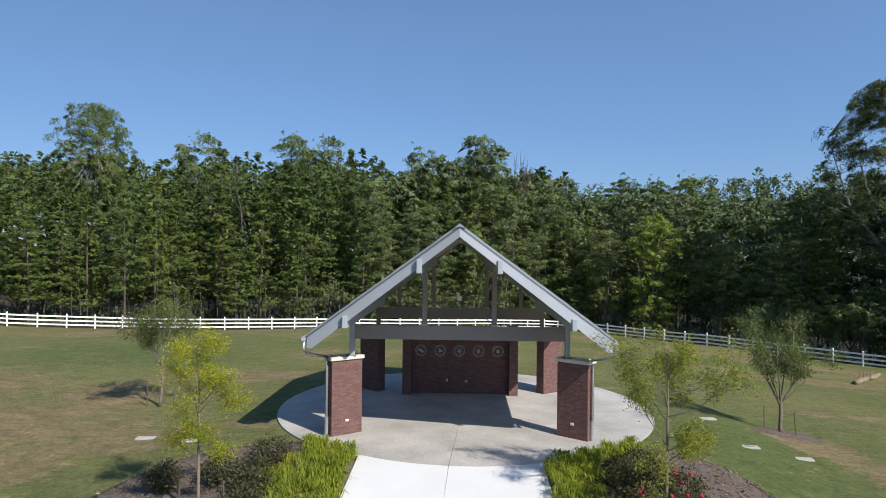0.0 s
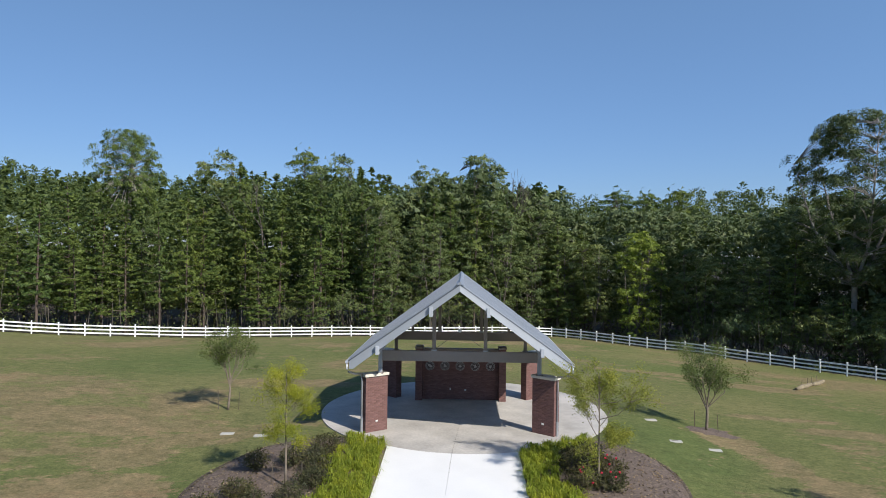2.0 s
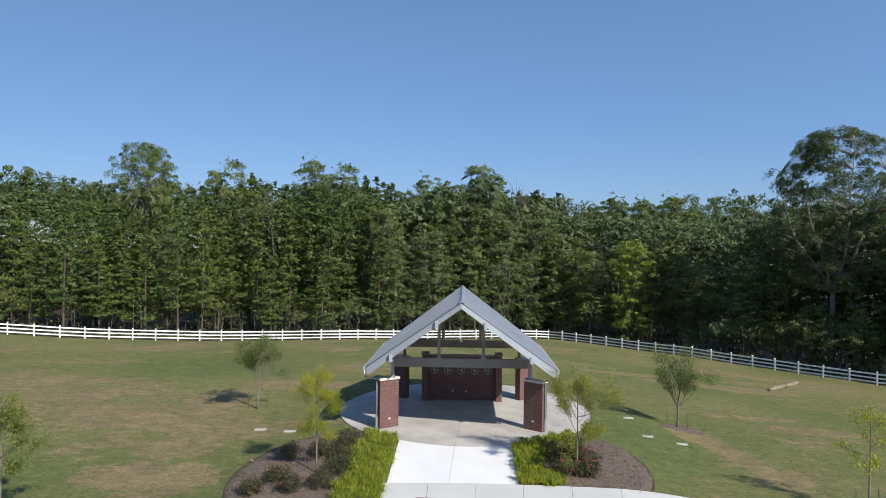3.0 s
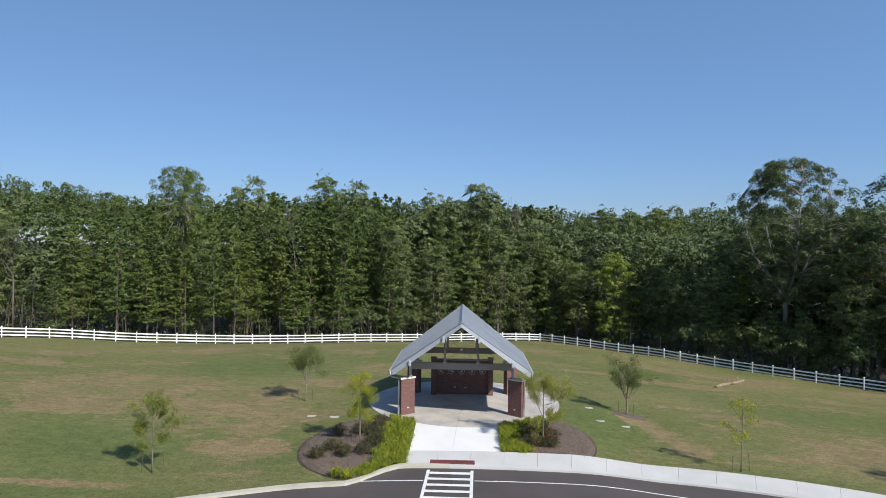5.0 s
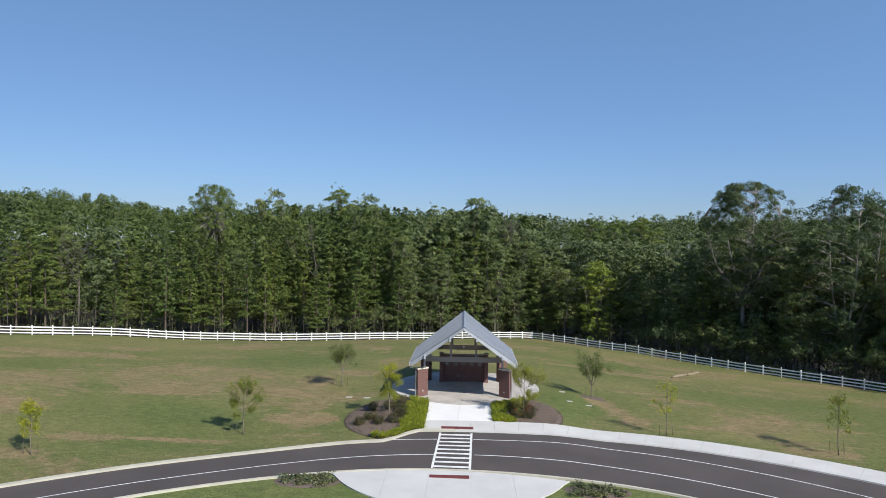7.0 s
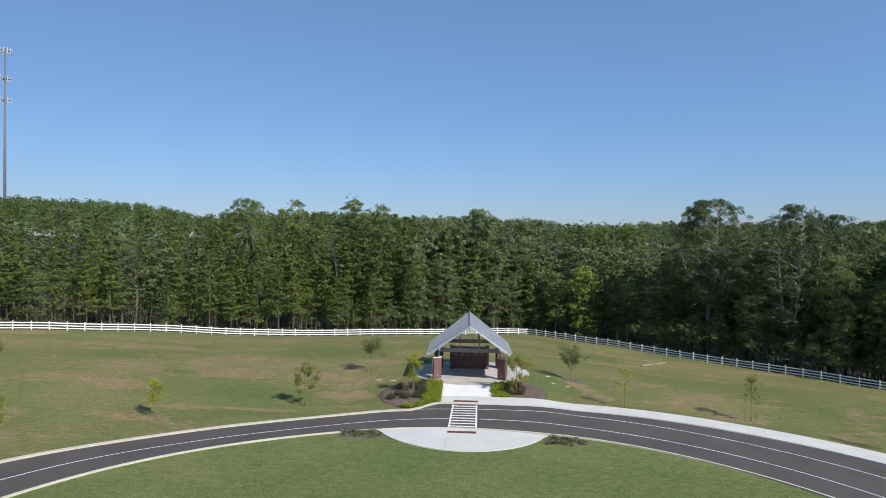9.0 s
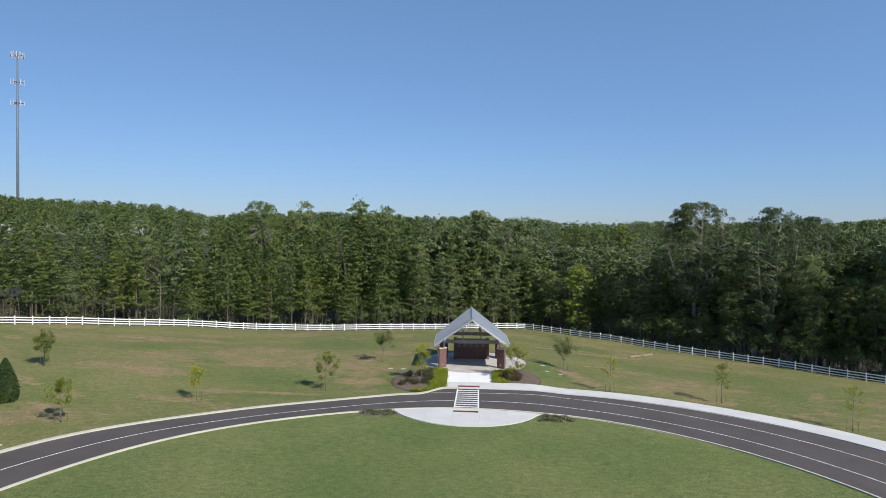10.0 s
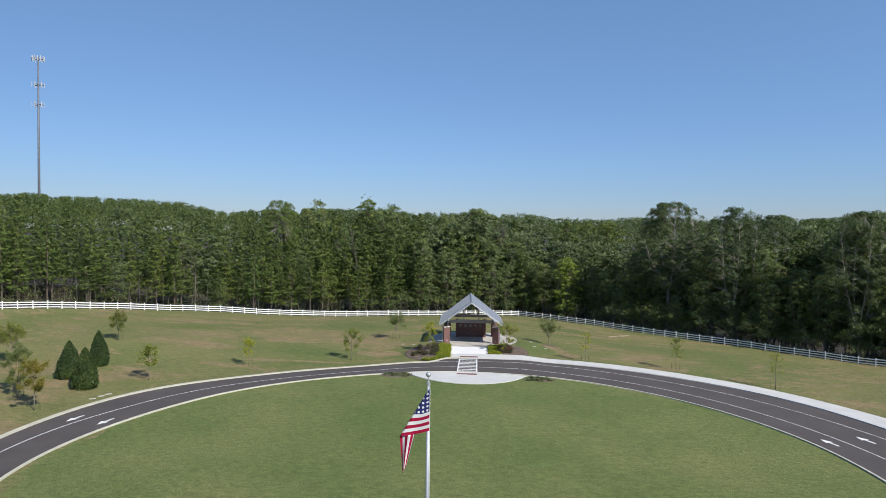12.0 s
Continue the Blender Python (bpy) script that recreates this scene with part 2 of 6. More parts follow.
M_MAT = surface("brick_red_tactile", (0.15, 0.042, 0.042), 0.8, spread=0.2, big=2.0, fine=30, bumpy=0.2)
M_MULCH = surface("brown_mulch", (0.150, 0.114, 0.092), 0.95, spread=0.38, big=12.0, fine=38, bumpy=1.0)
M_FENCE = surface("white_vinyl", (0.80, 0.80, 0.79), 0.5, spread=0.04, big=0.4, fine=8, bumpy=0.0, spec=0.4)
M_TRIM = surface("grey_painted_trim", (0.36, 0.38, 0.41), 0.55, spread=0.06, big=0.6, fine=12, bumpy=0.02)
M_STEEL = surface("grey_brown_painted_steel", (0.255, 0.222, 0.203), 0.5, spread=0.08, big=0.6, fine=12, bumpy=0.02)
M_SOFFIT = surface("soffit_boards", (0.34, 0.32, 0.29), 0.7, spread=0.1, big=0.8, fine=10, bumpy=0.05)
M_ROOF = surface("galvanised_roofing", (0.30, 0.325, 0.365), 0.42, 0.35, spread=0.07, big=0.5, fine=6, bumpy=0.02)
M_MORTAR = surface("mortar", (0.158, 0.097, 0.088), 0.95, spread=0.12)
M_STONE = surface("cast_stone", (0.62, 0.58, 0.50), 0.85, spread=0.08, big=1.5, fine=20, bumpy=0.1)
M_PLATE = surface("outlet_cover", (0.62, 0.61, 0.58), 0.5, spread=0.03)
M_EMBLEM = surface("silvered_relief", (0.44, 0.41, 0.39), 0.45, 0.3, spread=0.15, big=8, fine=30)
M_EMBLEM_DK = surface("emblem_field", (0.095, 0.075, 0.075), 0.6, spread=0.15, big=8, fine=30)
M_GALV = surface("galvanised_pipe", (0.42, 0.44, 0.46), 0.4, 0.5, spread=0.06, big=1, fine=10)
M_BARK = surface("pine_bark", (0.115, 0.088, 0.070), 0.95, spread=0.35, big=2.0, fine=16, bumpy=0.8)
M_PALE_BARK = surface("pale_bark", (0.125, 0.108, 0.090), 0.9, spread=0.25, big=2.0, fine=14, bumpy=0.4)
M_GREAT_BARK = surface("great_tree_bark", (0.30, 0.27, 0.235), 0.9, spread=0.25, big=2.0, fine=14, bumpy=0.4)
M_SAPBARK = surface("sapling_bark", (0.21, 0.172, 0.132), 0.9, spread=0.25, big=3.0, fine=30, bumpy=0.3)
M_STAKE = surface("stake_wood", (0.12, 0.095, 0.07), 0.9, spread=0.25, big=3.0, fine=20)
M_LITTER = surface("forest_litter", (0.045, 0.036, 0.026), 0.95, spread=0.4, big=0.8, fine=8, bumpy=0.6)
L_PINE = leaf_mat("pine_needles", (0.066, 0.098, 0.027), (0.162, 0.202, 0.055), 0.22, lace=13.0)
L_OAK = leaf_mat("oak_leaves", (0.092, 0.122, 0.050), (0.196, 0.226, 0.094), 0.22, lace=11.0)
L_FARPINE = leaf_mat("far_pine_canopy", (0.054, 0.082, 0.025), (0.128, 0.165, 0.050), 0.22, False)
L_FAROAK = leaf_mat("far_broadleaf_canopy", (0.074, 0.104, 0.046), (0.152, 0.184, 0.084), 0.22, False)
# darker twin of L_BIG: the right-hand wood's deep shade put into the leaf colour
L_GREAT_SHADED = leaf_mat("great_tree_shaded_leaves", (0.048, 0.070, 0.032), (0.100, 0.128, 0.056), 0.22, lace=11.0)
L_BIG = leaf_mat("spreading_tree_leaves", (0.070, 0.092, 0.042), (0.150, 0.172, 0.078), 0.25, lace=11.0)
L_RUST = leaf_mat("rusty_leaves", (0.13, 0.10, 0.045), (0.24, 0.18, 0.075), 0.25)
L_BRIGHT = leaf_mat("bright_green_leaves", (0.10, 0.14, 0.03), (0.30, 0.36, 0.09), 0.4)
L_LIME = leaf_mat("yellow_green_leaves", (0.20, 0.22, 0.02), (0.44, 0.44, 0.055), 0.45)
L_SAP = leaf_mat("sapling_leaves", (0.130, 0.150, 0.036), (0.33, 0.335, 0.090), 0.4, clumps=1.2)
L_VASE = leaf_mat("vase_tree_leaves", (0.10, 0.122, 0.042), (0.235, 0.255, 0.098), 0.35)
L_GOLD = leaf_mat("golden_leaves", (0.16, 0.13, 0.02), (0.34, 0.27, 0.06), 0.35)
L_SHRUB = leaf_mat("rose_shrub_leaves", (0.036, 0.042, 0.020), (0.130, 0.112, 0.056), 0.2, clumps=2.5)
L_HOLLY = leaf_mat("holly_leaves", (0.020, 0.036, 0.012), (0.070, 0.105, 0.036), 0.1)
L_LIRIOPE = leaf_mat("liriope_blades", (0.18, 0.205, 0.022), (0.40, 0.415, 0.060), 0.35)
M_CHIPS = leaf_mat("bark_chips", (0.06, 0.043, 0.034), (0.27, 0.205, 0.16), 0.0)
L_JUNIPER = leaf_mat("juniper_sprays", (0.065, 0.075, 0.038), (0.21, 0.22, 0.12), 0.25)
M_BLOOM = surface("red_bloom", (0.45, 0.03, 0.05), 0.6, spread=0.2)

mb = mat("brick", (0.21, 0.085, 0.072), 0.9, 0.0, 0.2)
_info = mb.node_tree.nodes.new("ShaderNodeObjectInfo")
_c = ramp(mb, _info.outputs["Random"], [(0.0, (0.148, 0.080, 0.071)), (0.5, (0.176, 0.096, 0.086)), (1.0, (0.208, 0.115, 0.103))])
_v = coords(mb)
base(mb, mixc(mb, 1.0, _c, ramp(mb, noise_tex(mb, _v, 18, 4), [(0.3, (0.82,) * 3), (0.7, (1.08,) * 3)]), "MULTIPLY"))
bump(mb, noise_tex(mb, _v, 60, 4), 0.3, 0.006)
M_BRICK = mb


# ---- mesh helpers ----
def mesh_from(name, verts, faces):
    me = bpy.data.meshes.new(name)
    me.from_pydata([tuple(v) for v in verts], [], [tuple(f) for f in faces])
    me.update()
    return me


def fast_mesh(name, verts, n):
    """A mesh of loose n-gons: verts is (count * n, 3)."""
    verts = np.asarray(verts, dtype=np.float32)
    k = len(verts)
    me = bpy.data.meshes.new(name)
    me.vertices.add(k)
    me.vertices.foreach_set("co", verts.ravel())
    me.loops.add(k)
    me.loops.foreach_set("vertex_index", np.arange(k, dtype=np.int32))
    me.polygons.add(k // n)
    me.polygons.foreach_set("loop_start", np.arange(0, k, n, dtype=np.int32))
    me.update(calc_edges=True)
    me.validate()
    return me


def part(name, data, material, parent=None, label="", kind="", smooth=False):
    """Links a bmesh or mesh as one object under a thing."""
    if isinstance(data, bmesh.types.BMesh):
        me = bpy.data.meshes.new(name)
        data.to_mesh(me)
        data.free()
        data = me
    if material is not None and not data.materials:
        data.materials.append(material)
    if smooth:
        data.polygons.foreach_set("use_smooth", [True] * len(data.polygons))
    ob = new(name, data)
    if parent is not None:
        ob.parent = parent
    return tagged(ob, label, kind=kind)


def thing(name, at=(0, 0, 0), label="", category="", group="", kind="", turn=0.0):
    ob = new(name)
    ob.empty_display_size = 0.2
    ob.matrix_basis = pose(*at, 0, 0, turn)
    return tagged(ob, label, category, group, kind)


def box(bm, x0, x1, y0, y1, z0, z1, m=None, bevel=0.0):
    r = bmesh.ops.create_cube(bm, size=1)
    vs = r["verts"]
    for v in vs:
        v.co = Vector((x0 + (v.co.x + 0.5) * (x1 - x0), y0 + (v.co.y + 0.5) * (y1 - y0), z0 + (v.co.z + 0.5) * (z1 - z0)))
    if bevel:
        es = list({e for v in vs for e in v.link_edges})
        r2 = bmesh.ops.bevel(bm, geom=es, offset=bevel, segments=1, affect="EDGES")
        vs = list({v for f in r2["faces"] for v in f.verts} | {v for v in vs if v.is_valid})
    if m is not None:
        bmesh.ops.transform(bm, matrix=m, verts=[v for v in vs if v.is_valid])
    return bm


def box_bm(*a, **k):
    return box(bmesh.new(), *a, **k)


def tube(points, radii, sides=8, cap=True):
    """A tapered tube along points; returns verts and faces."""
    vs, fs = [], []
    n = len(points)
    for i, p in enumerate(points):
        a = Vector(points[max(i - 1, 0)])
        b = Vector(points[min(i + 1, n - 1)])
        d = (b - a).normalized()
        u = d.orthogonal().normalized()
        w = d.cross(u)
        for s in range(sides):
            q = 2 * math.pi * s / sides
            vs.append(Vector(p) + (u * math.cos(q) + w * math.sin(q)) * radii[i])
    for i in range(n - 1):
        for s in range(sides):
            t = (s + 1) % sides
            fs.append((i * sides + s, i * sides + t, (i + 1) * sides + t, (i + 1) * sides + s))
    if cap:
        fs.append(tuple(range(sides))[::-1])
        fs.append(tuple(range((n - 1) * sides, n * sides)))
    return vs, fs


def join(parts):
    vs, fs = [], []
    for v, f in parts:
        o = len(vs)
        vs += v
        fs += [tuple(i + o for i in q) for q in f]
    return vs, fs


def pipe(name, points, radius, material, parent, label="", sides=10):
    return part(name, mesh_from(name, *tube(points, [radius] * len(points), sides)), material, parent, label, smooth=True)


def leaves(rng, centres, size, flat=0.0, quad=False, jitter=0.35, slim=0.62):
    """Loose leaves at the centres; flat: how far they lie level."""
    n = len(centres)
    a = rng.normal(size=(n, 3))
    a[:, 2] *= 1 - flat
    a /= np.linalg.norm(a, axis=1, keepdims=True) + 1e-9
    b = rng.normal(size=(n, 3))
    b[:, 2] *= 1 - flat
    b -= (b * a).sum(1, keepdims=True) * a
    b /= np.linalg.norm(b, axis=1, keepdims=True) + 1e-9
    s = size * (1 + jitter * rng.normal(size=(n, 1))).clip(0.4, 1.9)
    c = np.asarray(centres)
    if quad:
        v = np.stack([c - a * s, c + b * s * 0.42, c + a * s, c - b * s * 0.42], 1)
        return v.reshape(-1, 3), 4
    v = np.stack([c + a * s, c - 0.5 * a * s + slim * b * s, c - 0.5 * a * s - slim * b * s], 1)
    return v.reshape(-1, 3), 3


def smooth01(a, b, v):
    t = np.clip((np.asarray(v, float) - a) / (b - a), 0, 1)
    return t * t * (3 - 2 * t)


# ---- lie of the land ----
PAD_C, PAD_R = (0.2, 5.65), 7.05
LAND = [-0.4369, -0.0756, -1.0901, -0.5787, -0.0695, -1.0738, -0.4374, 0.2624, 0.2432, -1.1357, -0.9015, -0.3228, -0.5473, -0.4109, 0.6731]


# dips of the ground along the fence: x, y, depth
DIPS = ((-75, 6, -0.44), (-70.2, 15.9, -0.38), (-66, 22, -0.18), (-60, 28.2, -0.15), (-55, 32.3, 0.0), (-51, 35, 0.09), (-48.3, 36.9, -0.02), (-45, 38.5, -0.28), (-42.5, 40, -0.42), (-38.7, 41.8, -0.35), (-32, 45, -0.36), (-26, 47.6, -0.29), (-21, 49.7, -0.42), (-16, 52, -0.56), (-9.8, 54.5, -0.70),
        (-5, 56.5, -0.72), (0, 58.8, -0.62), (6, 61.4, -0.38), (12.6, 64.3, -0.10), (17.9, 59.2, -0.28), (23.1, 54.1, -0.46), (31.4, 45.5, -0.46), (36.3, 40.4, -0.41), (41.2, 35.3, -0.34), (46.1, 30.4, -0.20), (50.5, 26, -0.10), (56.8, 19.9, -0.25), (65, 12, -0.46))
DIP_X, DIP_Y, DIP_Z = np.array(DIPS, float).T


def gz(x, y):
    """Height of the ground."""
    x, y = np.asarray(x, float), np.asarray(y, float)
    u, v = np.clip(x, -84, 80) / 50, np.clip(y, -104, 70) / 50
    terms = [(i, j) for i in range(5) for j in range(5 - i)]
    z = sum(c * u ** i * v ** j for c, (i, j) in zip(LAND, terms))

    def hill(cx, cy, s, h):
        return h * np.exp(-((x - cx) ** 2 + (y - cy) ** 2) / (2 * s * s))
    z = z + hill(-50, -7, 9, 0.75) + hill(27, 25, 11, -0.45) + hill(-16, -9, 6, -0.4) + hill(-28, -15, 7, -0.3) + hill(0, 66, 14, 0.2) + hill(-27, 46, 8, -0.35)
    near = np.exp(-((x[..., None] - DIP_X) ** 2 + (y[..., None] - DIP_Y) ** 2) / (2 * 3.6 ** 2))
    total = near.sum(-1)
    z = z + (near * DIP_Z).sum(-1) / (total + 1e-9) * (1 - np.exp(-2.2 * total))
    d = np.hypot(x - PAD_C[0], y - PAD_C[1])
    w = 1 - smooth01(7.2, 13.0, d)
    z = z * (1 - w) + (-0.03) * w
    # gentle ramp of the approach between pad and road
    w2 = (1 - smooth01(6.0, 11.0, np.abs(x))) * (1 - smooth01(-1.0, 4.0, y)) * smooth01(-16.0, -9.0, y)
    ramp_z = -0.03 - 0.062 * np.clip(-1.5 - y, 0, 7)
    return z * (1 - w2) + ramp_z * w2


def gz1(x, y):
    return float(gz(x, y))


# ---- road, kerbs and pavement ----
RC = (-0.5, -47.3)


def bend(*knots):
    """A smooth radius by angle from a few (degrees, metres)."""
    q = np.arange(-40, 241)
    r = np.interp(q, [k[0] for k in knots], [k[1] for k in knots])
    g = np.exp(-np.arange(-14, 15) ** 2 / 50.0)
    r = np.convolve(np.pad(r, 14, mode="edge"), g / g.sum(), mode="valid")
    return lambda deg: float(np.interp(deg, q, r))


R_IN = bend((0, 31.4), (20, 32.1), (45, 32.3), (70, 32.2), (80, 31.7), (100, 31.55), (120, 31.5), (140, 32.1), (156, 32.2), (168, 32.7), (180, 33.4))
R_MID = bend((5, 35.2), (45, 35.7), (70, 35.1), (85, 34.65), (100, 34.2), (118, 33.6), (130, 34.0), (141, 34.9), (160, 35.6), (170, 36.4), (180, 36.7))
R_LINE = bend((15, 40.0), (40, 40.1), (60, 39.4), (72, 38.9), (84, 37.9), (97, 37.6))
R_KERB_L = bend((98, 37.1), (117, 36.5), (128, 36.7), (139, 37.4), (148, 38.4), (156, 39.0), (166, 38.9), (176, 38.7))
R_KERB_R = bend((20, 42.8), (27, 43.5), (35, 43.9), (43, 43.4), (52, 42.7), (61, 41.9), (71, 40.9), (80, 39.6), (93, 39.4))
R_WALK = bend((24, 46.7), (37, 47.1), (45, 46.5), (53, 45.5), (62, 44.6), (72, 43.35), (79, 41.95), (93, 41.6))


def ro(deg):
    """Outer edge of the carriageway by angle: wider beside the sidewalk."""
    w = float(smooth01(93.6, 98.4, deg))
    return R_KERB_R(deg) * (1 - w) + R_KERB_L(deg) * w


def polar(r, deg):
    return RC[0] + r * math.cos(radians(deg)), RC[1] + r * math.sin(radians(deg))


def strip(name, r0, r1, a0, a1, dz, material, thick=0.0, parent=None, label="", step=1.0, category="", kind="structure", profile=None):
    """A band along the curved road between two radii (numbers or functions of the angle)."""
    bm = bmesh.new()
    n = max(2, int(abs(a1 - a0) / step))
    rows = []
    f0 = r0 if callable(r0) else (lambda a: r0)
    f1 = r1 if callable(r1) else (lambda a: r1)
    cross = 14
    for i in range(n + 1):
        a = a0 + (a1 - a0) * i / n
        row = []
        for k in range(cross + 1):
            r = f0(a) + (f1(a) - f0(a)) * k / cross
            x, y = polar(r, a)
            row.append(bm.verts.new((x, y, gz1(x, y) + dz)))
        if thick:
            x, y = polar(f1(a), a)
            row.append(bm.verts.new((x, y, gz1(x, y) + dz - thick)))
            x, y = polar(f0(a), a)
            row.insert(0, bm.verts.new((x, y, gz1(x, y) + dz - thick)))
        rows.append(row)
    for p, q in zip(rows, rows[1:]):
        for k in range(len(p) - 1):
            bm.faces.new((p[k], p[k + 1], q[k + 1], q[k]))
    if thick:
        bm.faces.new(rows[0])
        bm.faces.new(rows[-1][::-1])
    bmesh.ops.recalc_face_normals(bm, faces=bm.faces)
    ob = part(name, bm, material, parent, label if parent else "")
    if not parent:
        tagged(ob, label, category, kind=kind)
    return ob


# ground: one sheet, fine near the place and coarse to the horizon
def build_ground():
    xs = np.concatenate([[-2500, -1200, -600, -300, -180, -120], np.arange(-100, 96, 1.0), [110, 140, 200, 300, 600, 1200, 2500]])
    ys = np.concatenate([[-2500, -1200, -600, -300, -180, -130], np.arange(-112, 84, 1.0), [95, 110, 150, 200, 300, 600, 1200, 2500]])
    X, Y = np.meshgrid(xs, ys)
    Z = gz(X, Y) - 0.02
    d = np.hypot(X - PAD_C[0], Y - PAD_C[1])
    Z = np.where(d < PAD_R - 0.9, -0.25, Z)
    V = np.stack([X, Y, Z], -1).reshape(-1, 3)
    w, h = len(xs), len(ys)
    idx = np.arange(w * h).reshape(h, w)
    F = np.stack([idx[:-1, :-1], idx[:-1, 1:], idx[1:, 1:], idx[1:, :-1]], -1).reshape(-1, 4)
    me = bpy.data.meshes.new("ground")
    me.from_pydata(V.tolist(), [], F.tolist())
    me.materials.append(M_LAWN)
    me.materials.append(M_ISLE)
    me.materials.append(M_LITTER)
    cx, cy = X[:-1, :-1] + 0.5, Y[:-1, :-1] + 0.5
    slot = np.where(np.hypot(cx - RC[0], cy - RC[1]) < 32.2, 1, 0)
    slot = np.where(beyond_fence(cx, cy) > 1.0, 2, slot)
    me.polygons.foreach_set("material_index", slot.ravel().astype(np.int32))
    me.polygons.foreach_set("use_smooth", [True] * len(me.polygons))
    return tagged(new("ground", me), "mown grass field with dry brown patches", "ground", kind="structure")


# line of the fence in plan: from the far left round to the corner, and on along the wood
FENCE_BACK = [(-77.0, 0.5), (-74.5, 7.1), (-70.2, 15.9), (-64.5, 23.7), (-57.5, 30.6), (-49.5, 36.2), (-40.9, 40.8), (-32.1, 44.9), (-23.2, 48.8), (-5.4, 56.4), (12.6, 64.3)]
FENCE_SIDE = [(12.6, 64.3), (26.6, 50.7), (35.0, 41.7), (43.5, 33.0), (52.0, 24.6), (60.5, 16.3), (68.6, 8.6), (78.0, 0.0)]


def beyond_fence(x, y):
    """Signed distance outside the fence line (positive in the wood)."""
    x, y = np.asarray(x, float), np.asarray(y, float)
    pts = FENCE_BACK + FENCE_SIDE[1:]
    best = np.full(x.shape, 1e9)
    sign = np.zeros(x.shape)
    for (ax, ay), (bx, by) in zip(pts, pts[1:]):
        dx, dy = bx - ax, by - ay
        l2 = dx * dx + dy * dy
        t = np.clip(((x - ax) * dx + (y - ay) * dy) / l2, 0, 1)
        d = np.hypot(x - ax - t * dx, y - ay - t * dy)
        s = np.sign((dx * (y - ay) - dy * (x - ax)))
        upd = d < best - 1e-9
        best = np.where(upd, d, best)
        sign = np.where(upd, s, sign)
    return best * sign


build_ground()
A0, A1 = -16.0, 196.0
strip("road", lambda a: R_IN(a) - 0.1, lambda a: ro(a) + 0.1, A0, A1, 0.02, M_ASPHALT, label="dark asphalt loop road with white lane lines", category="road")
strip("kerb_inner", lambda a: R_IN(a) - 0.20, R_IN, A0, A1, 0.10, M_KERB, 0.3, label="pale concrete kerb round the lawn island", category="kerb")
strip("kerb_outer", lambda a: ro(a), lambda a: ro(a) + 0.42, 90.0, A1, 0.14, M_KERB, 0.3, label="weathered cream concrete kerb", category="kerb")
strip("kerb_side", lambda a: ro(a), lambda a: ro(a) + 0.35, A0, 90.0, 0.12, M_WALKWAY, 0.3, label="pale concrete kerb along the sidewalk", category="kerb")
strip("line_middle", lambda a: R_MID(a) - 0.05, lambda a: R_MID(a) + 0.05, 92.3, A1, 0.028, M_PAINT, label="white painted lane line", category="road line")
strip("line_middle", lambda a: R_MID(a) - 0.05, lambda a: R_MID(a) + 0.05, A0, 87.7, 0.028, M_PAINT, label="white painted lane line", category="road line")
strip("line_edge", lambda a: R_LINE(a) - 0.05, lambda a: R_LINE(a) + 0.05, A0, 88.0, 0.028, M_PAINT, label="white painted edge line", category="road line")
strip("line_edge", lambda a: R_LINE(a) - 0.05, lambda a: R_LINE(a) + 0.05, 92.0, 97.0, 0.028, M_PAINT, label="white painted edge line", category="road line")

# sidewalk slabs beside the road
sidewalk = thing("sidewalk", label="pale concrete sidewalk in long slabs along the road", category="sidewalk", kind="structure")
edges = [93.6] + [93.6 - 2.6 * i for i in range(1, 43)]
for b, a in zip(edges, edges[1:]):
    strip("slab", lambda q: ro(q) + 0.35, R_WALK, b - 0.008, a + 0.008, 0.125, M_WALKWAY, 0.25, parent=sidewalk, step=1.3)


def slab(name, pts, z, thick, material, parent, label="", inset=0.006):
    """A flat slab with its plan outline, edges a little eased."""
    bm = bmesh.new()
    c = Vector((sum(p[0] for p in pts) / len(pts), sum(p[1] for p in pts) / len(pts), 0))
    top = []
    for p in pts:
        q = Vector((p[0], p[1], 0))
        q = q + (c - q).normalized() * inset
        zz = z(q.x, q.y) if callable(z) else z
        top.append(bm.verts.new((q.x, q.y, zz)))
    f = bm.faces.new(top)
    r = bmesh.ops.extrude_face_region(bm, geom=[f])
    for v in r["geom"]:
        if isinstance(v, bmesh.types.BMVert):
            v.co.z -= thick
    bmesh.ops.recalc_face_normals(bm, faces=bm.faces)
    return part(name, bm, material, parent, label)


def arc(c, r, a0, a1, n):
    return [(c[0] + r * math.cos(radians(a0 + (a1 - a0) * i / n)), c[1] + r * math.sin(radians(a0 + (a1 - a0) * i / n))) for i in range(n + 1)]


# round pad of the pavilion, cast in sectors
pad = thing("pavilion_pad", label="round weathered grey concrete pad with saw-cut joints", category="concrete pad", kind="structure")
CUTS = (86.3, 135, 180, 225, 266.3, 315, 360, 405, 446.3)
for a, b in zip(CUTS, CUTS[1:]):
    slab("slab", [PAD_C] + arc(PAD_C, PAD_R, a, b, 14), 0.0, 0.3, M_PAD, pad)
part("joint_bed", mesh_from("joint_bed", [(x, y, -0.02) for x, y in arc(PAD_C, PAD_R - 0.05, 0, 352, 44)], [tuple(range(45))]), M_JOINT, pad)


def ramp_z(x, y):
    return 0.012 + 0.062 * (y + 1.3)


walkway = thing("approach_walk", label="bright new concrete walk from the road to the pad", category="walkway", kind="structure")
front = arc(PAD_C, PAD_R + 0.004, 243.9, 288.2, 24)
front_l = [p for p in front if -2.9 < p[0] < -0.25]
front_r = [p for p in front if -0.25 < p[0] < 2.42]


